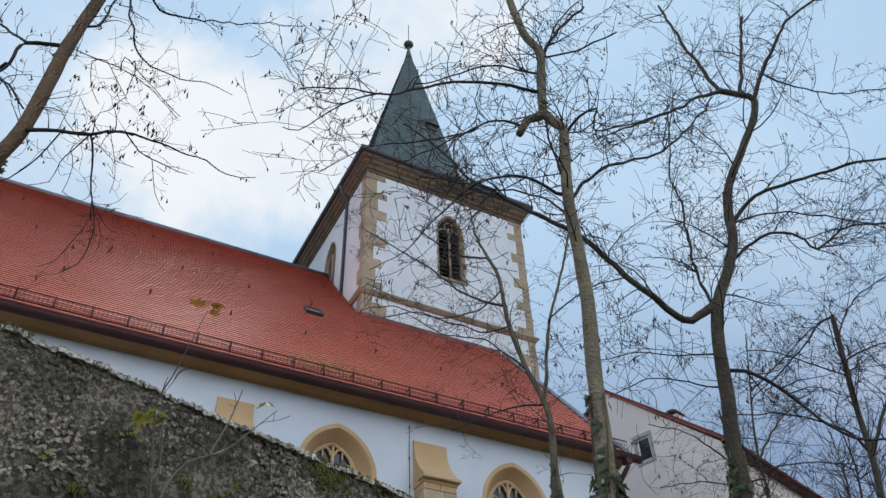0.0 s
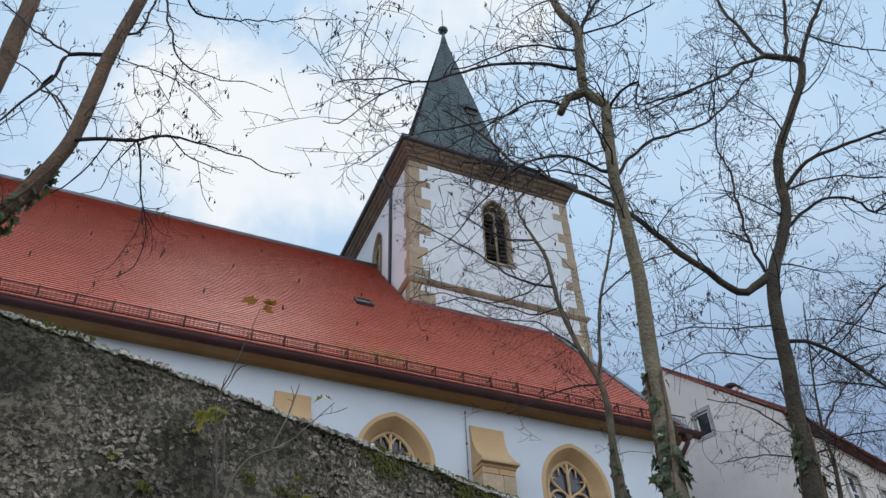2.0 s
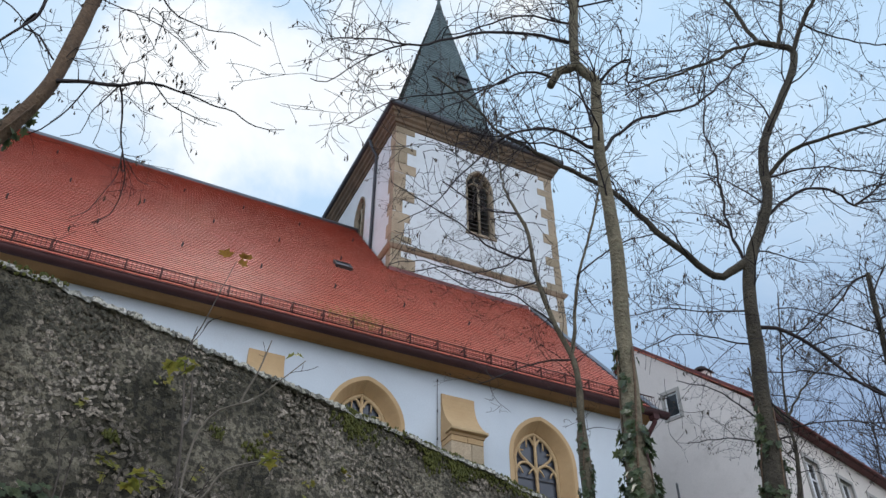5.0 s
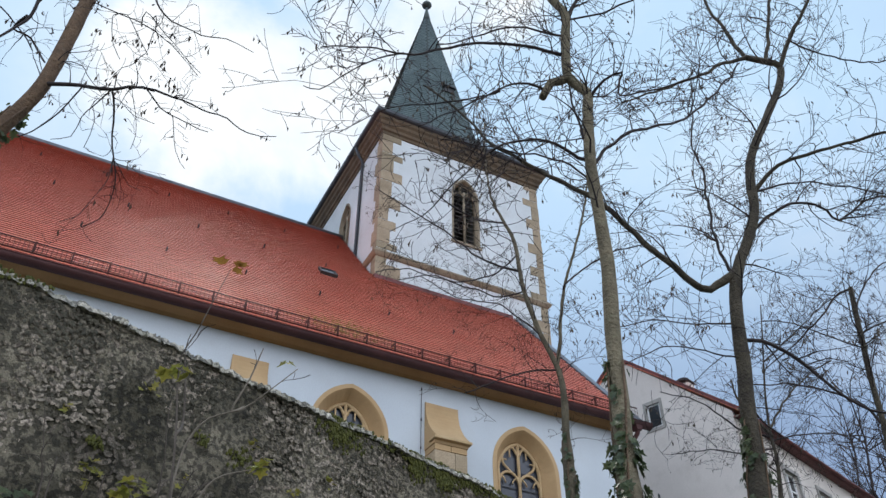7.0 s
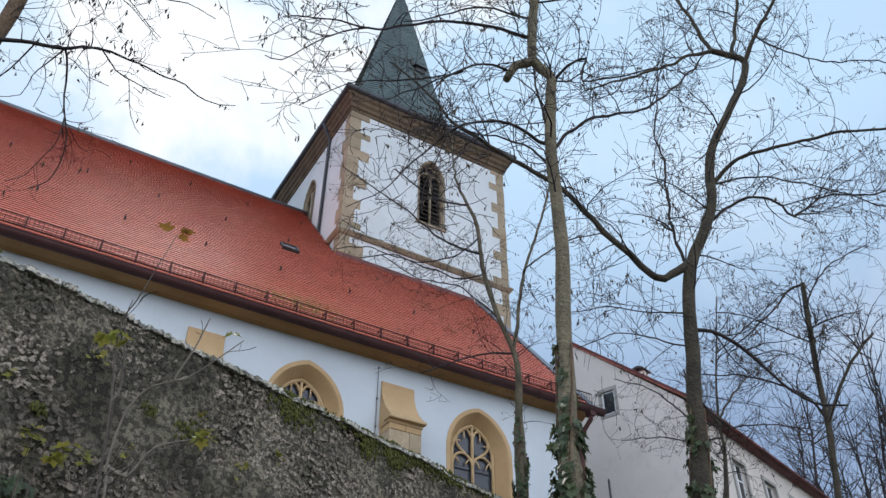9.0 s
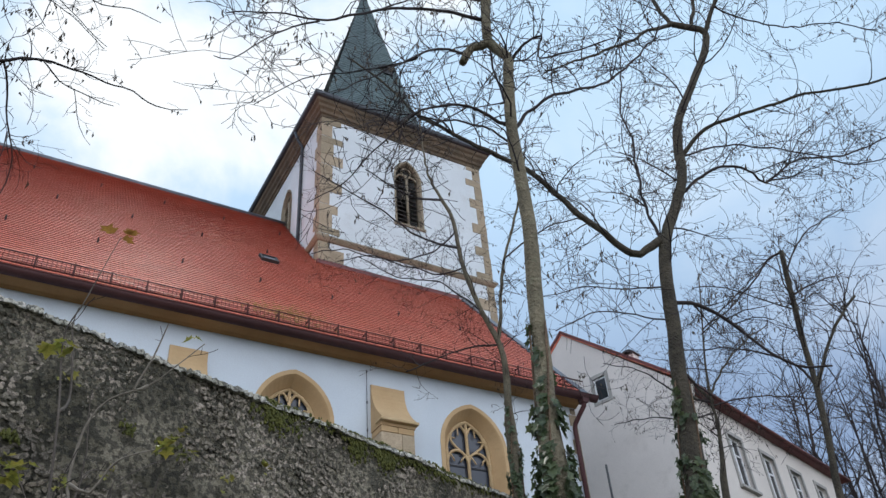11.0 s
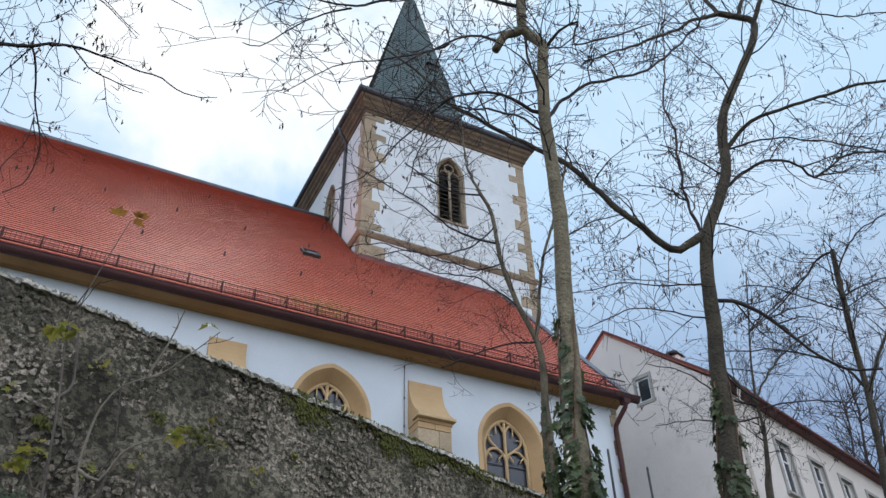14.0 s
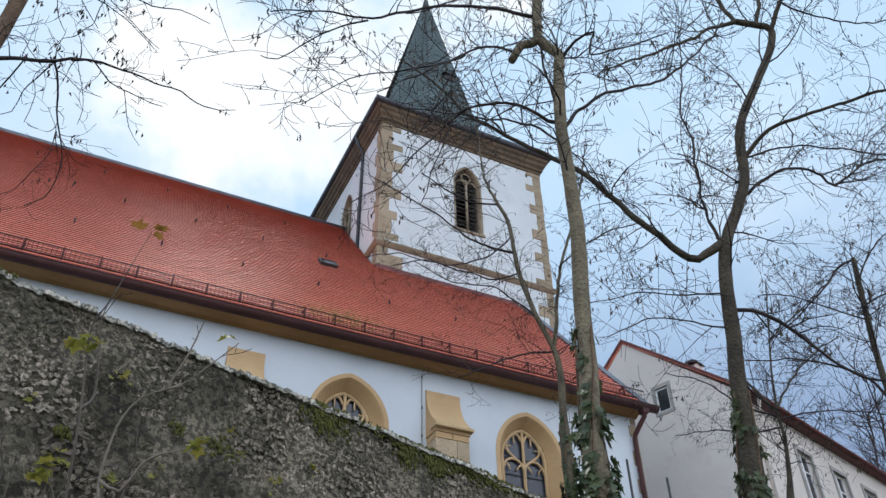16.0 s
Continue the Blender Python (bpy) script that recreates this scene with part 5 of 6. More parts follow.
tree.limb(0.01584, 0.00792, (-1.08, 5.13, 7.58), (-1.10, 5.21, 7.67), (-1.38, 5.48, 8.07), (-1.82, 5.91, 8.80), (-2.16, 6.24, 9.40))
tree.limb(0.0132, 0.00792, (-1.14, 5.08, 7.17), (-1.24, 5.29, 7.19), (-1.06, 5.19, 7.03), (-0.88, 5.10, 6.74))
tree.limb(0.01408, 0.01056, (-0.73, 5.02, 7.91), (-0.81, 5.06, 7.92), (-0.61, 5.01, 8.00), (-0.57, 5.05, 8.37), (-0.59, 5.19, 9.12))
tree.limb(0.01496, 0.00352, (-0.66, 4.99, 8.64), (-0.51, 4.90, 8.63), (-0.28, 4.63, 7.62), (-0.14, 4.64, 7.33), (0.16, 4.75, 7.34), (0.43, 4.86, 7.57), (0.71, 4.95, 7.67))
tree.limb(0.01672, 0.00528, (-0.49, 4.88, 8.55), (-0.32, 4.81, 8.60), (-0.15, 5.06, 8.66), (0.14, 5.35, 9.13), (0.46, 5.63, 9.64), (0.98, 6.02, 10.51), (1.61, 6.16, 11.10))
tree.limb(0.0088, 0.00352, (-0.76, 5.03, 7.58), (-0.74, 5.02, 7.58), (-0.38, 4.95, 7.47), (-0.06, 5.25, 7.73), (0.33, 5.67, 7.86))
tree.limb(0.00528, 0.00264, (-0.79, 5.05, 6.85), (-0.73, 5.02, 6.85), (-0.59, 4.98, 6.89), (-0.53, 4.97, 6.98))
tree.limb(0.00616, 0.00264, (-0.80, 5.05, 6.74), (-0.75, 5.02, 6.73), (-0.59, 4.90, 6.63), (-0.51, 4.83, 6.48), (-0.37, 4.71, 6.23))
tree.limb(0.00616, 0.00264, (-0.31, 4.81, 6.39), (-0.40, 4.90, 6.24), (-0.46, 4.96, 6.15), (-0.47, 5.02, 5.97), (-0.59, 5.10, 5.95))
tree.limb(0.00352, 0.00264, (-0.41, 4.91, 6.23), (-0.40, 4.85, 6.19), (-0.35, 4.87, 6.05), (-0.35, 4.93, 5.83))
tree.limb(0.0044, 0.00264, (-0.27, 4.88, 6.34), (-0.27, 4.85, 6.35), (-0.20, 4.88, 6.36), (-0.08, 4.92, 6.32), (0.08, 4.99, 6.35))
tree.limb(0.00616, 0.00352, (-0.28, 5.01, 7.49), (-0.28, 4.84, 7.50), (-0.05, 5.13, 7.63), (0.13, 5.33, 7.70), (0.36, 5.56, 7.79))
tree.limb(0.00616, 0.00264, (-0.21, 4.93, 7.54), (-0.20, 4.90, 7.57), (-0.17, 4.89, 7.40), (-0.18, 4.81, 6.97), (-0.21, 4.73, 6.69), (-0.29, 4.63, 6.46), (-0.33, 4.60, 6.28))
tree.limb(0.00528, 0.00264, (-0.46, 4.97, 7.50), (-0.52, 4.91, 7.38), (-0.42, 4.91, 7.02), (-0.35, 4.89, 6.86))
tree.limb(0.00528, 0.00352, (-0.51, 4.92, 7.40), (-0.41, 4.86, 7.39), (-0.24, 4.98, 7.26), (-0.15, 5.11, 7.28))
tree.limb(0.0044, 0.00264, (-0.11, 5.23, 5.89), (-0.13, 4.97, 5.82), (0.04, 5.16, 5.78), (0.13, 5.25, 5.84))
tree.limb(0.00528, 0.00264, (-0.13, 4.97, 5.82), (-0.14, 4.95, 5.84), (-0.12, 4.91, 5.57), (-0.17, 4.82, 5.30), (-0.24, 4.73, 5.02), (-0.31, 4.65, 4.88))
tree.limb(0.0044, 0.00264, (0.14, 5.07, 6.62), (0.20, 5.18, 6.70), (0.31, 5.35, 6.50), (0.44, 5.49, 6.46))
tree.limb(0.00352, 0.00264, (-0.08, 4.98, 6.70), (-0.18, 4.92, 6.60), (-0.06, 5.06, 6.37), (-0.03, 5.12, 6.13))
tree.finish()
tl = tree

tree = Tree(77, (-1.53, 6.03, 0.15), "leaning brown tree trunk with few twigs", M_BARK2, 0.6, 0.6)
tree.trunk(0.093, 0.088, (-1.78, 6.16, 6.84), (-1.84, 6.19, 7.65), (-1.86, 6.20, 8.42), (-1.89, 6.21, 9.08), (-1.92, 6.23, 9.64), (-2.00, 6.27, 10.38))
tree.limb(0.014, 0.006, (-1.85, 6.19, 7.91), (-1.87, 6.20, 7.91), (-1.87, 6.33, 8.62), (-1.44, 6.28, 8.29), (-1.21, 6.27, 8.02))
tree.finish()
tk = tree


# ---- ivy, saplings and moss ----
def leaf_blade(verts, faces, at, tip, normal, size, lobes=True):
    """A small folded leaf with pointed lobes, from its stalk end towards tip."""
    t = tip.normalized()
    s = normal.cross(t)
    s = s.normalized() if s.length > 1e-4 else Vector((1, 0, 0))
    n = t.cross(s)
    shape = ((0, 0), (0.48, 0.10), (0.30, 0.38), (0.58, 0.62), (0.20, 0.68), (0, 1.05)) if lobes else ((0, 0), (0.28, 0.25), (0.30, 0.55), (0.16, 0.82), (0.06, 0.95), (0, 1.05))
    k0 = len(verts)
    for x, y in shape:
        verts.append(at + t * (y * size) + s * (x * size) + n * (abs(x) * size * 0.25))
    for x, y in shape[1:5]:
        verts.append(at + t * (y * size) - s * (x * size) + n * (abs(x) * size * 0.25))
    faces.append((k0, k0 + 1, k0 + 2, k0 + 5))
    faces.append((k0 + 2, k0 + 3, k0 + 4, k0 + 5))
    faces.append((k0, k0 + 5, k0 + 7, k0 + 6))
    faces.append((k0 + 7, k0 + 5, k0 + 9, k0 + 8))


def ivy_on_trunk(tree, z0, z1, count, seed, thick, label):
    rnd = random.Random(seed)
    span = [(p, r) for p, r in zip(tree.line, tree.rad) if z0 - 0.2 <= p.z <= z1]
    ob = thing("ivy", tuple(span[0][0]), label, "ivy", group="ivy on the trunks")
    v, f = [], []
    for _ in range(count):
        h = rnd.random() ** 1.5
        p, r = span[min(int(h * len(span)), len(span) - 1)]
        a = rnd.uniform(0, 2 * math.pi)
        out = Vector((math.cos(a), math.sin(a), rnd.uniform(-0.1, 0.2)))
        clump = noise.noise(Vector((a * 1.5, p.z * 2.2, seed)))
        if clump < -0.3 + 0.6 * h:
            continue
        at = p + out * (r + rnd.uniform(0.005, thick) * (1.2 - h)) + Vector((0, 0, rnd.uniform(-0.06, 0.06)))
        leaf_blade(v, f, at, Vector((rnd.gauss(0, 0.4), rnd.gauss(0, 0.4), -1)) + out * 0.35, out + Vector((0, 0, 0.5)), rnd.uniform(0.035, 0.08))
    tagged(mesh_part("foliage", v, f, M_IVY, ob, "dark green ivy leaves"), kind="stuff")
    for k in range(3):
        a = k * 2.1 + seed
        line = [p + Vector((math.cos(a + p.z * 0.9), math.sin(a + p.z * 0.9), 0)) * (r + 0.008) for p, r in span[::3]]
        if len(line) > 2:
            tube_part("stem", line, 0.009, M_BARK2, ob, sides=5)


ivy_on_trunk(t1, 1.9, 4.5, 3300, 1, 0.065, "dark green ivy climbing a tree trunk")
ivy_on_trunk(t0, 3.4, 7.5, 5200, 2, 0.10, "dark green ivy round a slim tree stem")
ivy_on_trunk(t2, 2.3, 5.14, 4300, 3, 0.085, "dark green ivy round a thick tree trunk")
ivy_on_trunk(tl, 4.6, 6.2, 1200, 4, 0.12, "dark ivy clump on a leaning tree trunk")


TWIG["thin"] = 0.002


def sapling(label, stems, leaves, seed):
    """Thin stems, each a line from its tip down, with a few pale leaves."""
    rnd = random.Random(seed)
    foot = Vector(stems[0][-1])
    ob = thing("sapling", (foot.x, foot.y, 0.2), label, "sapling", group="saplings below the wall")
    for n, pts in enumerate(stems):
        line = [Vector(p) for p in pts[::-1]]
        if n == 0:
            line = [Vector((foot.x, foot.y, 0.2)), Vector((foot.x + 0.03, foot.y, 1.2))] + line
        else:
            root = min((Vector(p) for p in stems[0]), key=lambda p: (p - line[0]).length)
            line = [root] + line
        line, rad = smooth_line(line, [(0.0115 if seed == 2 else 0.008) * (1 - 0.75 * k / (len(line) - 1)) for k in range(len(line))], 0.06)
        tube_part("stem", line, rad, M_STEM if seed == 2 else M_STALK, ob, sides=5)
        v, f = [], []
        twig_shoots(rnd, line[len(line) // 2:], rad[len(line) // 2:], v, f, [], 1.4, 0.35, 1)
        if f:
            tagged(mesh_part("fine_branching", v, f, M_TWIG, ob), kind="stuff")
    for p in leaves:
        dry = seed == 1 and p[2] > 3.8
        for k in range(1 if dry else 3):
            v, f = [], []
            a = rnd.uniform(0, 6.28)
            out = Vector((math.cos(a), math.sin(a), rnd.uniform(-0.9, -0.1) * (0.4 if dry else 1)))
            leaf_blade(v, f, Vector(p) + out * 0.012, out, Vector((0, 0, 1)), rnd.uniform(0.055, 0.095))
            mesh_part("leaf", v, f, M_DRYLEAF if dry else M_LEAF, ob)


sapling("thin maple sapling with a few yellowing leaves", [
    [(0.65, 3.41, 3.98), (0.60, 3.43, 3.77), (0.55, 3.46, 3.56), (0.51, 3.48, 3.44), (0.52, 3.48, 3.29), (0.56, 3.45, 3.01), (0.60, 3.44, 2.61), (0.61, 3.42, 2.39)],
    [(0.55, 3.61, 3.65), (0.54, 3.62, 3.55), (0.57, 3.60, 3.38), (0.60, 3.58, 3.14)]],
    [(0.65, 3.41, 3.99), (0.625, 3.42, 4.00), (0.685, 3.39, 3.985), (0.66, 3.40, 3.995), (0.46, 3.51, 3.38), (0.57, 3.45, 3.33), (0.52, 3.47, 3.36)], 1)
sapling("thin bare sapling with a few green leaves", [
    [(1.31, 4.18, 3.94), (1.18, 4.25, 3.80), (1.05, 4.31, 3.67), (0.87, 4.41, 3.60), (0.79, 4.45, 3.48), (0.76, 4.46, 3.33), (0.75, 4.46, 3.10), (0.78, 4.45, 2.80)],
    [(1.10, 4.28, 4.09), (1.05, 4.31, 3.86), (0.98, 4.35, 3.65)],
    [(1.18, 4.25, 3.28), (1.01, 4.33, 3.24), (0.93, 4.38, 3.18), (0.86, 4.41, 3.04)]],
    [(1.25, 4.21, 3.99), (1.19, 4.24, 3.30), (1.22, 4.23, 3.33)], 2)
sapling("low sapling with green leaves", [[(0.49, 4.18, 3.01), (0.56, 4.15, 2.86), (0.65, 4.10, 2.67)]], [(0.49, 4.18, 3.02), (0.52, 4.17, 3.06), (0.44, 4.21, 3.00)], 3)

# ivy hanging on the lower wall
rnd = random.Random(12)
ob = thing("ivy", tuple(wall_point(0.82, 0.05, 3.65)), "dark green ivy creeping over the stone wall", "ivy")
v, f = [], []
for _ in range(1300):
    u, z = rnd.gauss(0.78, 0.69), 3.38 + abs(rnd.gauss(0, 0.57))
    if z > 4.12 + 0.35 * noise.noise(Vector((u * 2, 0, 5))):
        continue
    at = wall_point(u, rnd.uniform(0.03, 0.16), z)
    leaf_blade(v, f, at, Vector((rnd.gauss(0, 0.5), rnd.gauss(0, 0.3), -1)) + WALL_N * 0.4, WALL_N + Vector((0, 0, 0.5)), rnd.uniform(0.05, 0.10))
tagged(mesh_part("foliage", v, f, M_IVY, ob, "dark green ivy leaves"), kind="stuff")
# pale weeds rooted in the joints
rnd = random.Random(21)
for u, z in ((2.66, 5.45), (1.28, 5.61), (0.46, 5.11), (1.92, 4.83), (3.30, 5.06), (0.92, 4.65), (3.85, 5.34)):
    ob = thing("wall_weed", tuple(wall_point(u, 0.02, z)), "small yellow-green weed growing from the wall joints", "weed", group="weeds on the wall")
    v, f = [], []
    for k in range(7):
        leaf_blade(v, f, wall_point(u + rnd.gauss(0, 0.05), 0.05, z + rnd.gauss(0, 0.05)), WALL_N * rnd.uniform(0.3, 1) + WALL_U * rnd.gauss(0, 0.7) + Vector((0, 0, rnd.gauss(-0.2, 0.5))), WALL_N + Vector((0, 0, 0.6)), rnd.uniform(0.04, 0.09))
    mesh_part("foliage", v, f, M_LEAF, ob)


# dry stems standing before the wall
def bramble(label, seed, leaves, *pts):
    rnd = random.Random(seed)
    first = Vector(pts[0])
    foot = Vector((first.x + rnd.uniform(-0.25, 0.1), first.y - rnd.uniform(0.0, 0.25), 0.15))
    ob = thing("bramble_stem", tuple(foot), label, "bramble", group="dry stems before the wall")
    line, rad = smooth_line([tuple(foot), tuple(foot.lerp(first, 0.5) + Vector((rnd.uniform(-0.08, 0.08), 0, 0)))] + list(pts), [0.011, 0.009] + [0.008 - 0.005 * k / (len(pts) - 1) for k in range(len(pts))], 0.06)
    line = [p + Vector((noise.noise(p * 5), noise.noise(p * 5 + Vector((7, 0, 0))), 0)) * 0.018 for p in line]
    tube_part("stem", line, rad, M_STALK, ob, sides=5)
    v, f = [], []
    twig_shoots(rnd, line[-18:], rad[-18:], v, f, [], 1.8, 0.3, 1)
    if f:
        tagged(mesh_part("fine_branching", v, f, M_TWIG, ob), kind="stuff")
    for k in range(leaves):
        v, f = [], []
        out = Vector((rnd.gauss(0, 1), rnd.gauss(-0.4, 0.6), rnd.uniform(-0.8, 0.2)))
        leaf_blade(v, f, line[-1 - k % 3] + out * 0.015, out, Vector((0, -0.4, 1)), rnd.uniform(0.07, 0.11))
        mesh_part("leaf", v, f, M_LEAF, ob)


DRY, LEAFY = "thin dry bramble stem before the stone wall", "thin stem with a tuft of yellow-green leaves"
bramble(DRY, 1, 0, (0.12, 7.43, 4.04), (0.04, 7.40, 4.43), (-0.05, 7.37, 4.85))
bramble(DRY, 2, 0, (0.18, 7.60, 4.22), (0.18, 7.59, 4.37), (0.17, 7.59, 4.50))
bramble(DRY, 3, 0, (0.61, 7.70, 4.21), (0.67, 7.72, 4.45), (0.71, 7.74, 4.62))
bramble(DRY, 4, 0, (1.12, 7.74, 4.29), (1.39, 7.83, 4.62), (1.62, 7.91, 4.93))
bramble(LEAFY, 5, 5, (1.43, 7.80, 4.27), (1.52, 7.83, 4.53), (1.77, 7.91, 4.75), (2.07, 8.02, 4.92), (2.23, 8.08, 5.03))
bramble(DRY, 6, 0, (1.44, 8.04, 4.33), (1.50, 8.05, 4.47), (1.66, 8.11, 4.77))
bramble(DRY, 7, 0, (1.88, 8.12, 4.48), (1.95, 8.14, 4.70), (2.00, 8.16, 4.85))
bramble(DRY, 8, 0, (1.17, 8.00, 4.57), (1.15, 8.04, 5.00), (1.12, 8.06, 5.28), (1.12, 8.07, 5.56))
bramble(LEAFY, 9, 6, (1.01, 7.74, 4.22), (0.98, 7.73, 4.35), (0.98, 7.73, 4.45))
bramble(LEAFY, 10, 7, (0.48, 7.61, 4.01), (0.49, 7.61, 4.26), (0.48, 7.61, 4.48))

# far bare wood on the slope behind the house
rnd = random.Random(31)
wv2, wf2, wt2, ft2 = [], [], [], []
for k in range(80):
    u, s = rnd.uniform(6, 34), rnd.uniform(0, 14)
    foot = Vector((30.0 + 0.35 * u + s * 0.9, 32.0 - 0.95 * u + s * 0.4, YARD - 0.3))
    h = rnd.uniform(11, 18.5)
    lean = Vector((rnd.gauss(0, 0.08), rnd.gauss(0, 0.08), 1))
    line = [foot + lean * (h * i / 6) + Vector((rnd.gauss(0, 0.15), rnd.gauss(0, 0.15), 0)) * (i > 0) for i in range(7)]
    tube_data(line, [0.14 * (1 - i / 6.5) + 0.012 for i in range(7)], 5, wv2, wf2)
    for _ in range(26):
        i = rnd.randrange(1, 6)
        p = line[i].lerp(line[i + 1], rnd.random())
        d = Vector((rnd.gauss(0, 1), rnd.gauss(0, 1), rnd.uniform(0.2, 1.3))).normalized()
        ln = [p]
        for q in range(4):
            d = (d + Vector((rnd.gauss(0, 0.2), rnd.gauss(0, 0.2), 0.12))).normalized()
            ln.append(ln[-1] + d * rnd.uniform(0.4, 0.8))
        tube_data(ln, [0.035, 0.028, 0.02, 0.014, 0.008], 3, wv2, wf2, cap=False)
        for _ in range(5):
            e = ln[rnd.randrange(1, 5)]
            d2 = (d + Vector((rnd.gauss(0, 0.7), rnd.gauss(0, 0.7), rnd.gauss(0.2, 0.5)))).normalized()
            tube_data([e, e + d2 * 0.5, e + d2 * 0.9 + Vector((0, 0, 0.15))], [0.013, 0.010, 0.006], 3, wv2, wf2, cap=False)
tagged(mesh_part("far_wood", wv2, wf2, M_TWIG), "distant leafless wood on the slope behind the house", "wood", kind="stuff")


# ---- roof tiles: rounded clay tiles in broken bond, last ----
ROW, TW = 0.17, 0.18


def tile_points(w, h):
    """One tile about its upper edge's middle: x across, a down the slope, lifted at the tail."""
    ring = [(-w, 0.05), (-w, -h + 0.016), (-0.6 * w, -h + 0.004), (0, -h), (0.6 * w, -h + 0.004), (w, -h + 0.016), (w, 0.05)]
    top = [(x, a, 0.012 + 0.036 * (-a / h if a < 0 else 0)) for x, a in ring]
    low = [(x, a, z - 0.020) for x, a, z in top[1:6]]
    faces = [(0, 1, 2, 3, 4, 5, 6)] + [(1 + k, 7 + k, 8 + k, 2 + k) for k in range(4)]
    return top + low, faces


TP, TF = tile_points(TW / 2 - 0.0008, ROW)
tile_mesh = bpy.data.meshes.new("roof_tile")
tile_mesh.from_pydata([tuple(Vector((x, 0, 0)) + SU * a + SN * o) for x, a, o in TP], [], TF)
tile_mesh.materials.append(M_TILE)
# tail faces take the dark colour that stands in for shadow under the tile
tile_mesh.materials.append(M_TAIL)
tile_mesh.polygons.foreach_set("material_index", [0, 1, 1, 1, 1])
tv, tf = [], []
rnd = random.Random(5)
single = 0
slope_len = (RIDGE_Y - EAVE_Y) * math.sqrt(1 + SLOPE ** 2)
for r in range(int(slope_len / ROW) + 1):
    along = min((r + 1) * ROW - 0.02, slope_len)
    for c in range(int((ROOF_X1 - X0) / TW)):
        x = X0 + TW * (c + 0.5 + 0.5 * (r % 2))
        p = on_roof(x, along, rnd.uniform(0, 0.004))
        if x > ROOF_X1 - 0.15 or (x > TX0 - 0.1 and p.y > TY0 + 0.2) or (5.98 < x < 6.58 and SKY_A0 - 0.1 < along < SKY_A1 + ROW - 0.05):
            continue
        if r < 10 and 3.6 <= x < 9.0 and single < 300:
            ob = new("roof_tile", tile_mesh)
            ob.parent = roof
            ob.location = p - base_of(roof)
            single += 1
        else:
            n0 = len(tv)
            tw = rnd.uniform(-0.002, 0.002)
            tv += [p + Vector((x_, 0, 0)) + SU * a + SN * (o + tw * (x_ > 0)) for x_, a, o in TP]
            tf += [tuple(n0 + k for k in q) for q in TF]
field = tagged(mesh_part("tile_field", tv, tf, M_TILES, roof, "rows of red clay tiles"), kind="stuff")
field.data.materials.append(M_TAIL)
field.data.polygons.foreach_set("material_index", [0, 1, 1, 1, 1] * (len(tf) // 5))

# ---- rubble stones, cap stones and moss of the retaining wall, last ----
def stone_mesh(name, seed, mat, flat=0.5):
    """A low dome with a broken outline, face along +y, about 1 across."""
    rnd_ = random.Random(seed)
    vs, n = [], 8
    for k in range(n):
        a = 2 * math.pi * (k + rnd_.uniform(-0.25, 0.25)) / n
        r = rnd_.uniform(0.34, 0.62)
        vs.append((r * math.cos(a), -0.25, r * math.sin(a)))
    for k in range(n):
        x, _, z = vs[k]
        s = rnd_.uniform(0.72, 0.95)
        vs.append((x * s, flat * rnd_.uniform(0.45, 0.8), z * s))
    vs.append((rnd_.uniform(-0.1, 0.1), flat, rnd_.uniform(-0.1, 0.1)))
    fs = [(k, (k + 1) % n, n + (k + 1) % n, n + k) for k in range(n)] + [(n + k, n + (k + 1) % n, 2 * n) for k in range(n)]
    me = bpy.data.meshes.new(name)
    me.from_pydata(vs, [], fs)
    me.materials.append(mat)
    return me, vs, fs


STONES = [stone_mesh("stone", 100 + k, M_RUBBLE) for k in range(8)]
FACE = Matrix((WALL_U, WALL_N, Vector((0, 0, 1)))).transposed().to_4x4()
rnd = random.Random(41)
sv, sf, single = [], [], 0
z, row = 3.0, 0
while z < WALL_TOP - 0.10:
    hgt = rnd.uniform(0.036, 0.066)
    u = -3.5 + rnd.uniform(0, 0.2)
    while u < 10.5:
        w = rnd.uniform(0.035, 0.09) if rnd.random() < 0.88 else rnd.uniform(0.09, 0.18)
        zz = z + rnd.gauss(0, 0.03)
        if rnd.random() < 0.8 and zz < wall_top(u) - 0.08:
            me, vs, fs = STONES[rnd.randrange(8)]
            m = Matrix.Translation(wall_point(u + w / 2, -0.006 + 0.03 * noise.noise(Vector((u, zz, 3))), zz)) @ FACE @ Matrix.Rotation(rnd.gauss(0, 0.6), 4, "Y") @ Matrix.Diagonal((w * 1.1, rnd.uniform(0.003, 0.012), hgt * rnd.uniform(0.9, 1.5), 1))
            if single < 300 and 0.4 < u < 4.6 and 4.6 < zz:
                ob = new("stone", me)
                ob.parent = retaining
                ob.matrix_basis = Matrix.Translation(-retaining.location) @ m
                single += 1
            else:
                k0 = len(sv)
                sv += [m @ Vector(p) for p in vs]
                sf += [tuple(k0 + k for k in q) for q in fs]
        u += w + rnd.uniform(0.0, 0.03)
    z += hgt
tagged(mesh_part("rubble", sv, sf, M_RUBBLES, retaining, "small lichen-spotted rubble stones"), kind="stuff")

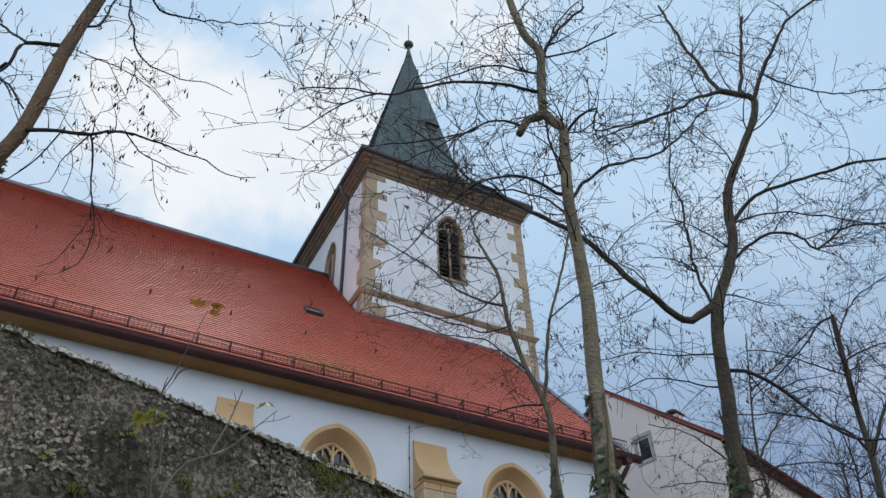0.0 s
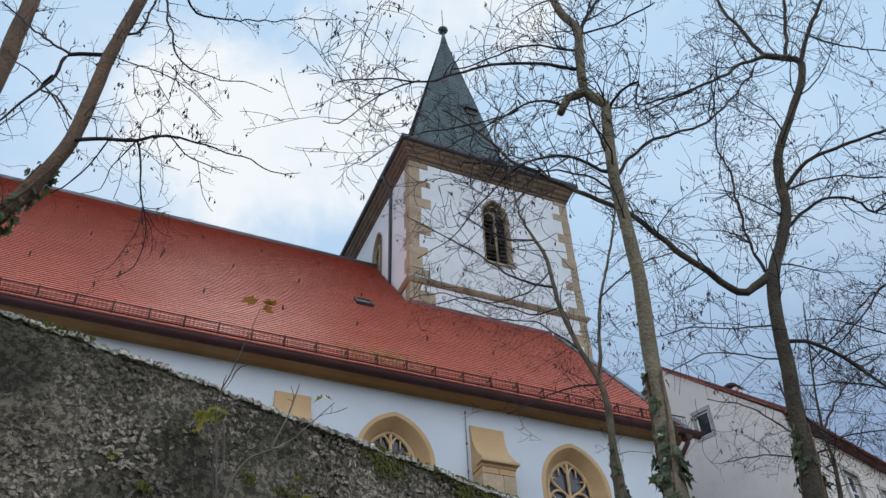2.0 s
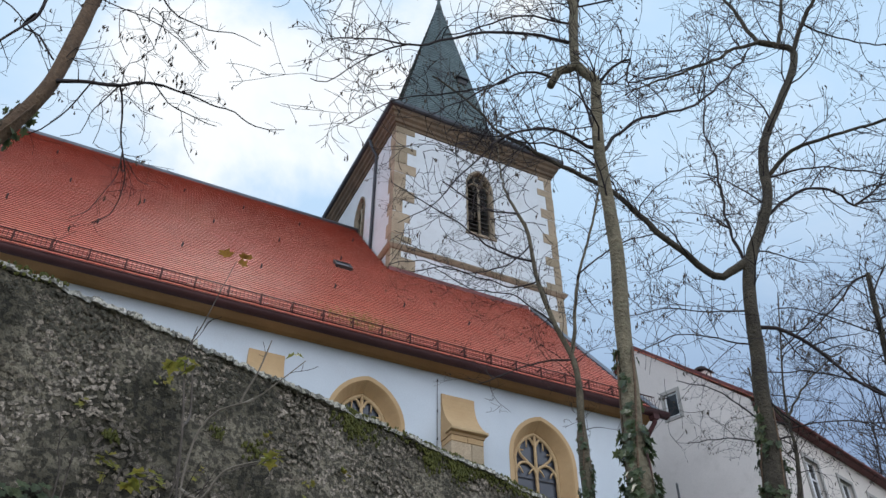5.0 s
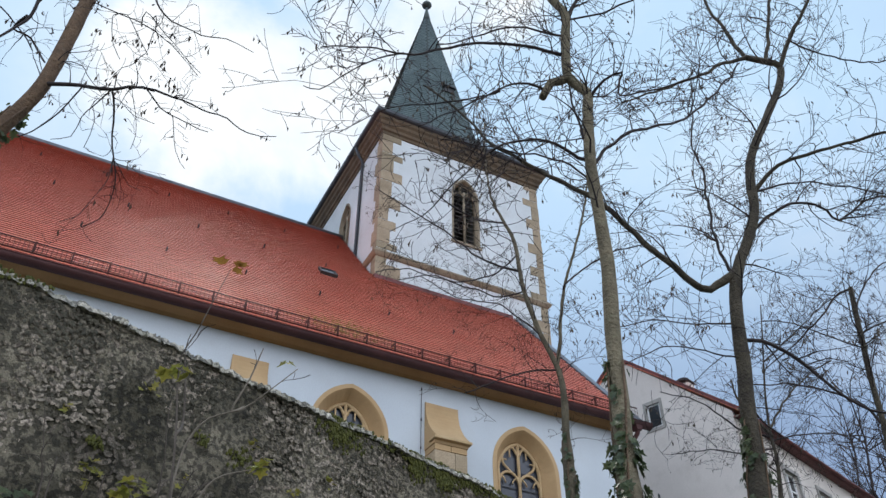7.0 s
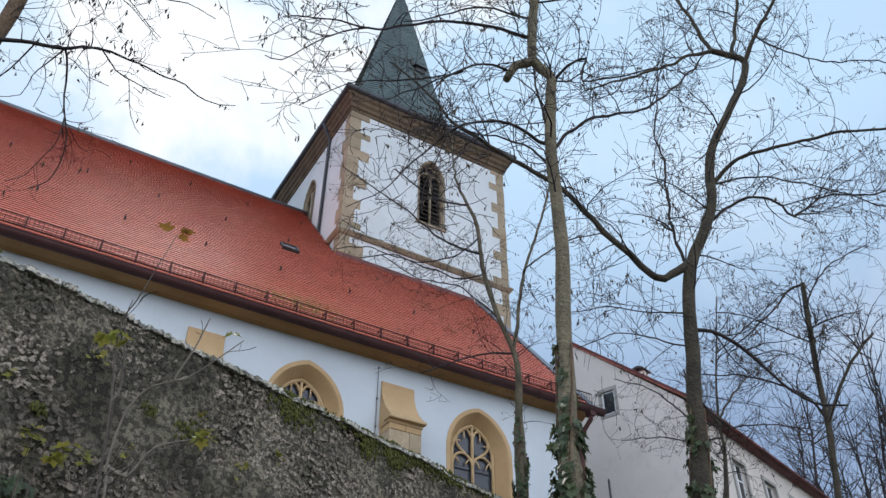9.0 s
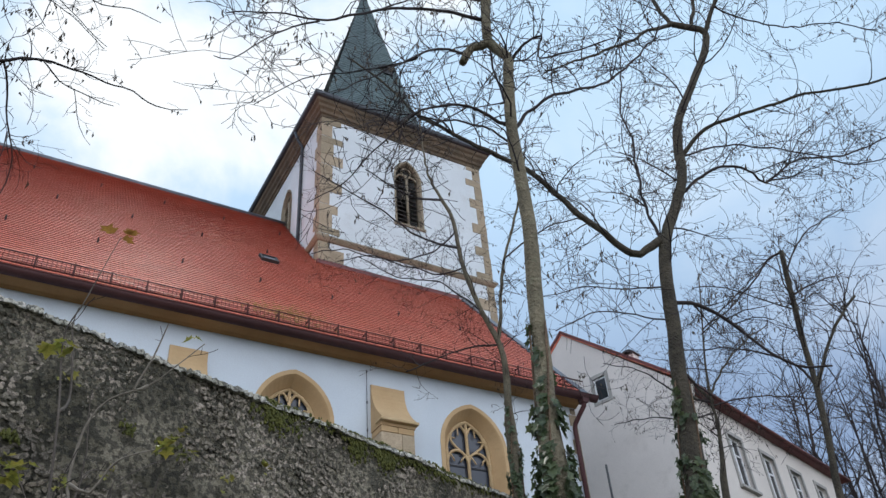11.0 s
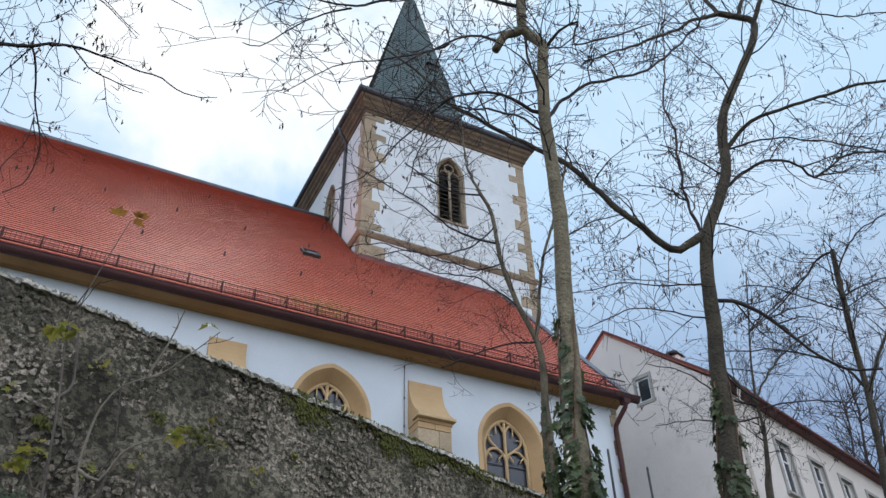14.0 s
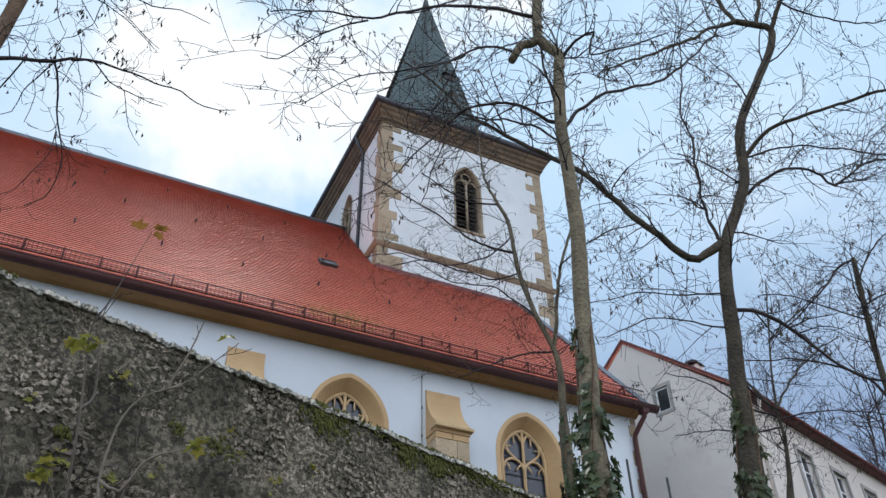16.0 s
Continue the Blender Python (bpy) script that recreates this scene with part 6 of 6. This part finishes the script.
u = -6.8
k = 0
while u < 15.5:
    w = rnd.uniform(0.16, 0.42)
    bm = bmesh.new()
    zt = wall_top(u + w / 2)
    n = 7
    lo, hi = [], []
    outer = rnd.uniform(0.02, 0.075)
    for j in range(n + 1):
        a = u + w * j / n
        o = outer + rnd.uniform(-0.02, 0.02)
        lo.append(wall_point(a, o, zt - rnd.uniform(0.05, 0.08)))
        hi.append(wall_point(a, o - 0.02, zt + rnd.uniform(-0.012, 0.02)))
    bl, bh = [wall_point(a_, -0.5, zt - 0.05) for a_ in (u + w, u)], [wall_point(a_, -0.5, zt + 0.02) for a_ in (u + w, u)]
    lv, hv = [bm.verts.new(p) for p in lo + bl], [bm.verts.new(p) for p in hi + bh]
    bm.faces.new(lv[::-1]), bm.faces.new(hv)
    for j in range(len(lv)):
        bm.faces.new((lv[j], lv[(j + 1) % len(lv)], hv[(j + 1) % len(lv)], hv[j]))
    part("cap_stone", bm, M_CAP, retaining, "pale lichen-covered cap stone" if k == 0 else "")
    u += w + rnd.uniform(0.0, 0.02)
    k += 1

# moss: soft tufts in a few cushions on the face and along the top
tuft, tvs, tfs = stone_mesh("moss_tuft", 300, M_MOSS, 0.6)
for n, (uc, zc, su, sz, count) in enumerate(((4.05, 6.16, 0.16, 0.12, 170), (5.40, 6.25, 0.5, 0.07, 150), (6.59, 6.22, 0.6, 0.075, 150), (5.45, 6.09, 0.10, 0.08, 60), (-0.27, 6.27, 0.18, 0.04, 60), (7.87, 6.21, 0.6, 0.06, 140), (6.04, 6.07, 0.12, 0.08, 60), (2.57, 5.25, 0.10, 0.07, 55), (0.89, 4.85, 0.05, 0.04, 35), (2.05, 5.30, 0.05, 0.045, 35))):
    v, f = [], []
    for _ in range(count * (3 if sz > 0.07 else 1)):
        uu, zz = rnd.gauss(uc, su), rnd.gauss(zc, sz)
        zz = min(zz, wall_top(uu) + 0.02)
        s = rnd.uniform(0.02, 0.05)
        m = Matrix.Translation(wall_point(uu, 0.02 + rnd.uniform(-0.02, 0.02), zz)) @ FACE @ Matrix.Diagonal((s, s * 0.5, s * 1.3, 1))
        k0 = len(v)
        v += [m @ Vector(p) for p in tvs]
        f += [tuple(k0 + k for k in q) for q in tfs]
    ob = mesh_part("moss_cushion", v, f, M_MOSS)
    tagged(ob, "olive green moss cushion on the stone wall", "moss", kind="stuff")
    ob.data.transform(Matrix.Translation(-wall_point(uc, 0, zc)))
    ob.location = wall_point(uc, 0, zc)

# dark lichen crust in drifts over the upper face
v, f = [], []
while len(f) < 2200 * len(tfs):
    uu, zz = rnd.uniform(-3.2, 9.5), WALL_TOP - 0.08 - abs(rnd.gauss(0, 0.5))
    if noise.noise(Vector((uu * 0.9, zz * 1.1, 7.0))) < rnd.uniform(-0.25, 0.35):
        continue
    s = rnd.uniform(0.014, 0.045)
    m = Matrix.Translation(wall_point(uu, 0.014 + rnd.uniform(-0.012, 0.008), zz)) @ FACE @ Matrix.Rotation(rnd.uniform(0, 6.28), 4, "Y") @ Matrix.Diagonal((s * 1.3, s * 0.10, s, 1))
    k0 = len(v)
    v += [m @ Vector(p) for p in tvs]
    f += [tuple(k0 + k for k in q) for q in tfs]
ob = tagged(mesh_part("lichen_crust", v, f, M_LICHEN), "dark lichen crust spread over the upper stone wall", "lichen", kind="stuff")

# yellow lichen on the tiles above the snow guard
v, f = [], []
tilt = Matrix((Vector((1, 0, 0)), SN, -SU)).transposed().to_4x4()
for _ in range(420):
    a, x = rnd.gauss(1.15, 0.34), rnd.gauss(5.7, 0.6)
    s = rnd.uniform(0.02, 0.06)
    m = Matrix.Translation(on_roof(x, max(a, 0.3), 0.045)) @ tilt @ Matrix.Diagonal((s * 1.6, s * 0.15, s, 1))
    k0 = len(v)
    v += [m @ Vector(p) for p in tvs]
    f += [tuple(k0 + k for k in q) for q in tfs]
tagged(mesh_part("roof_lichen", v, f, M_ROOFMOSS), "yellow lichen growing on the red roof tiles", "lichen", kind="stuff")
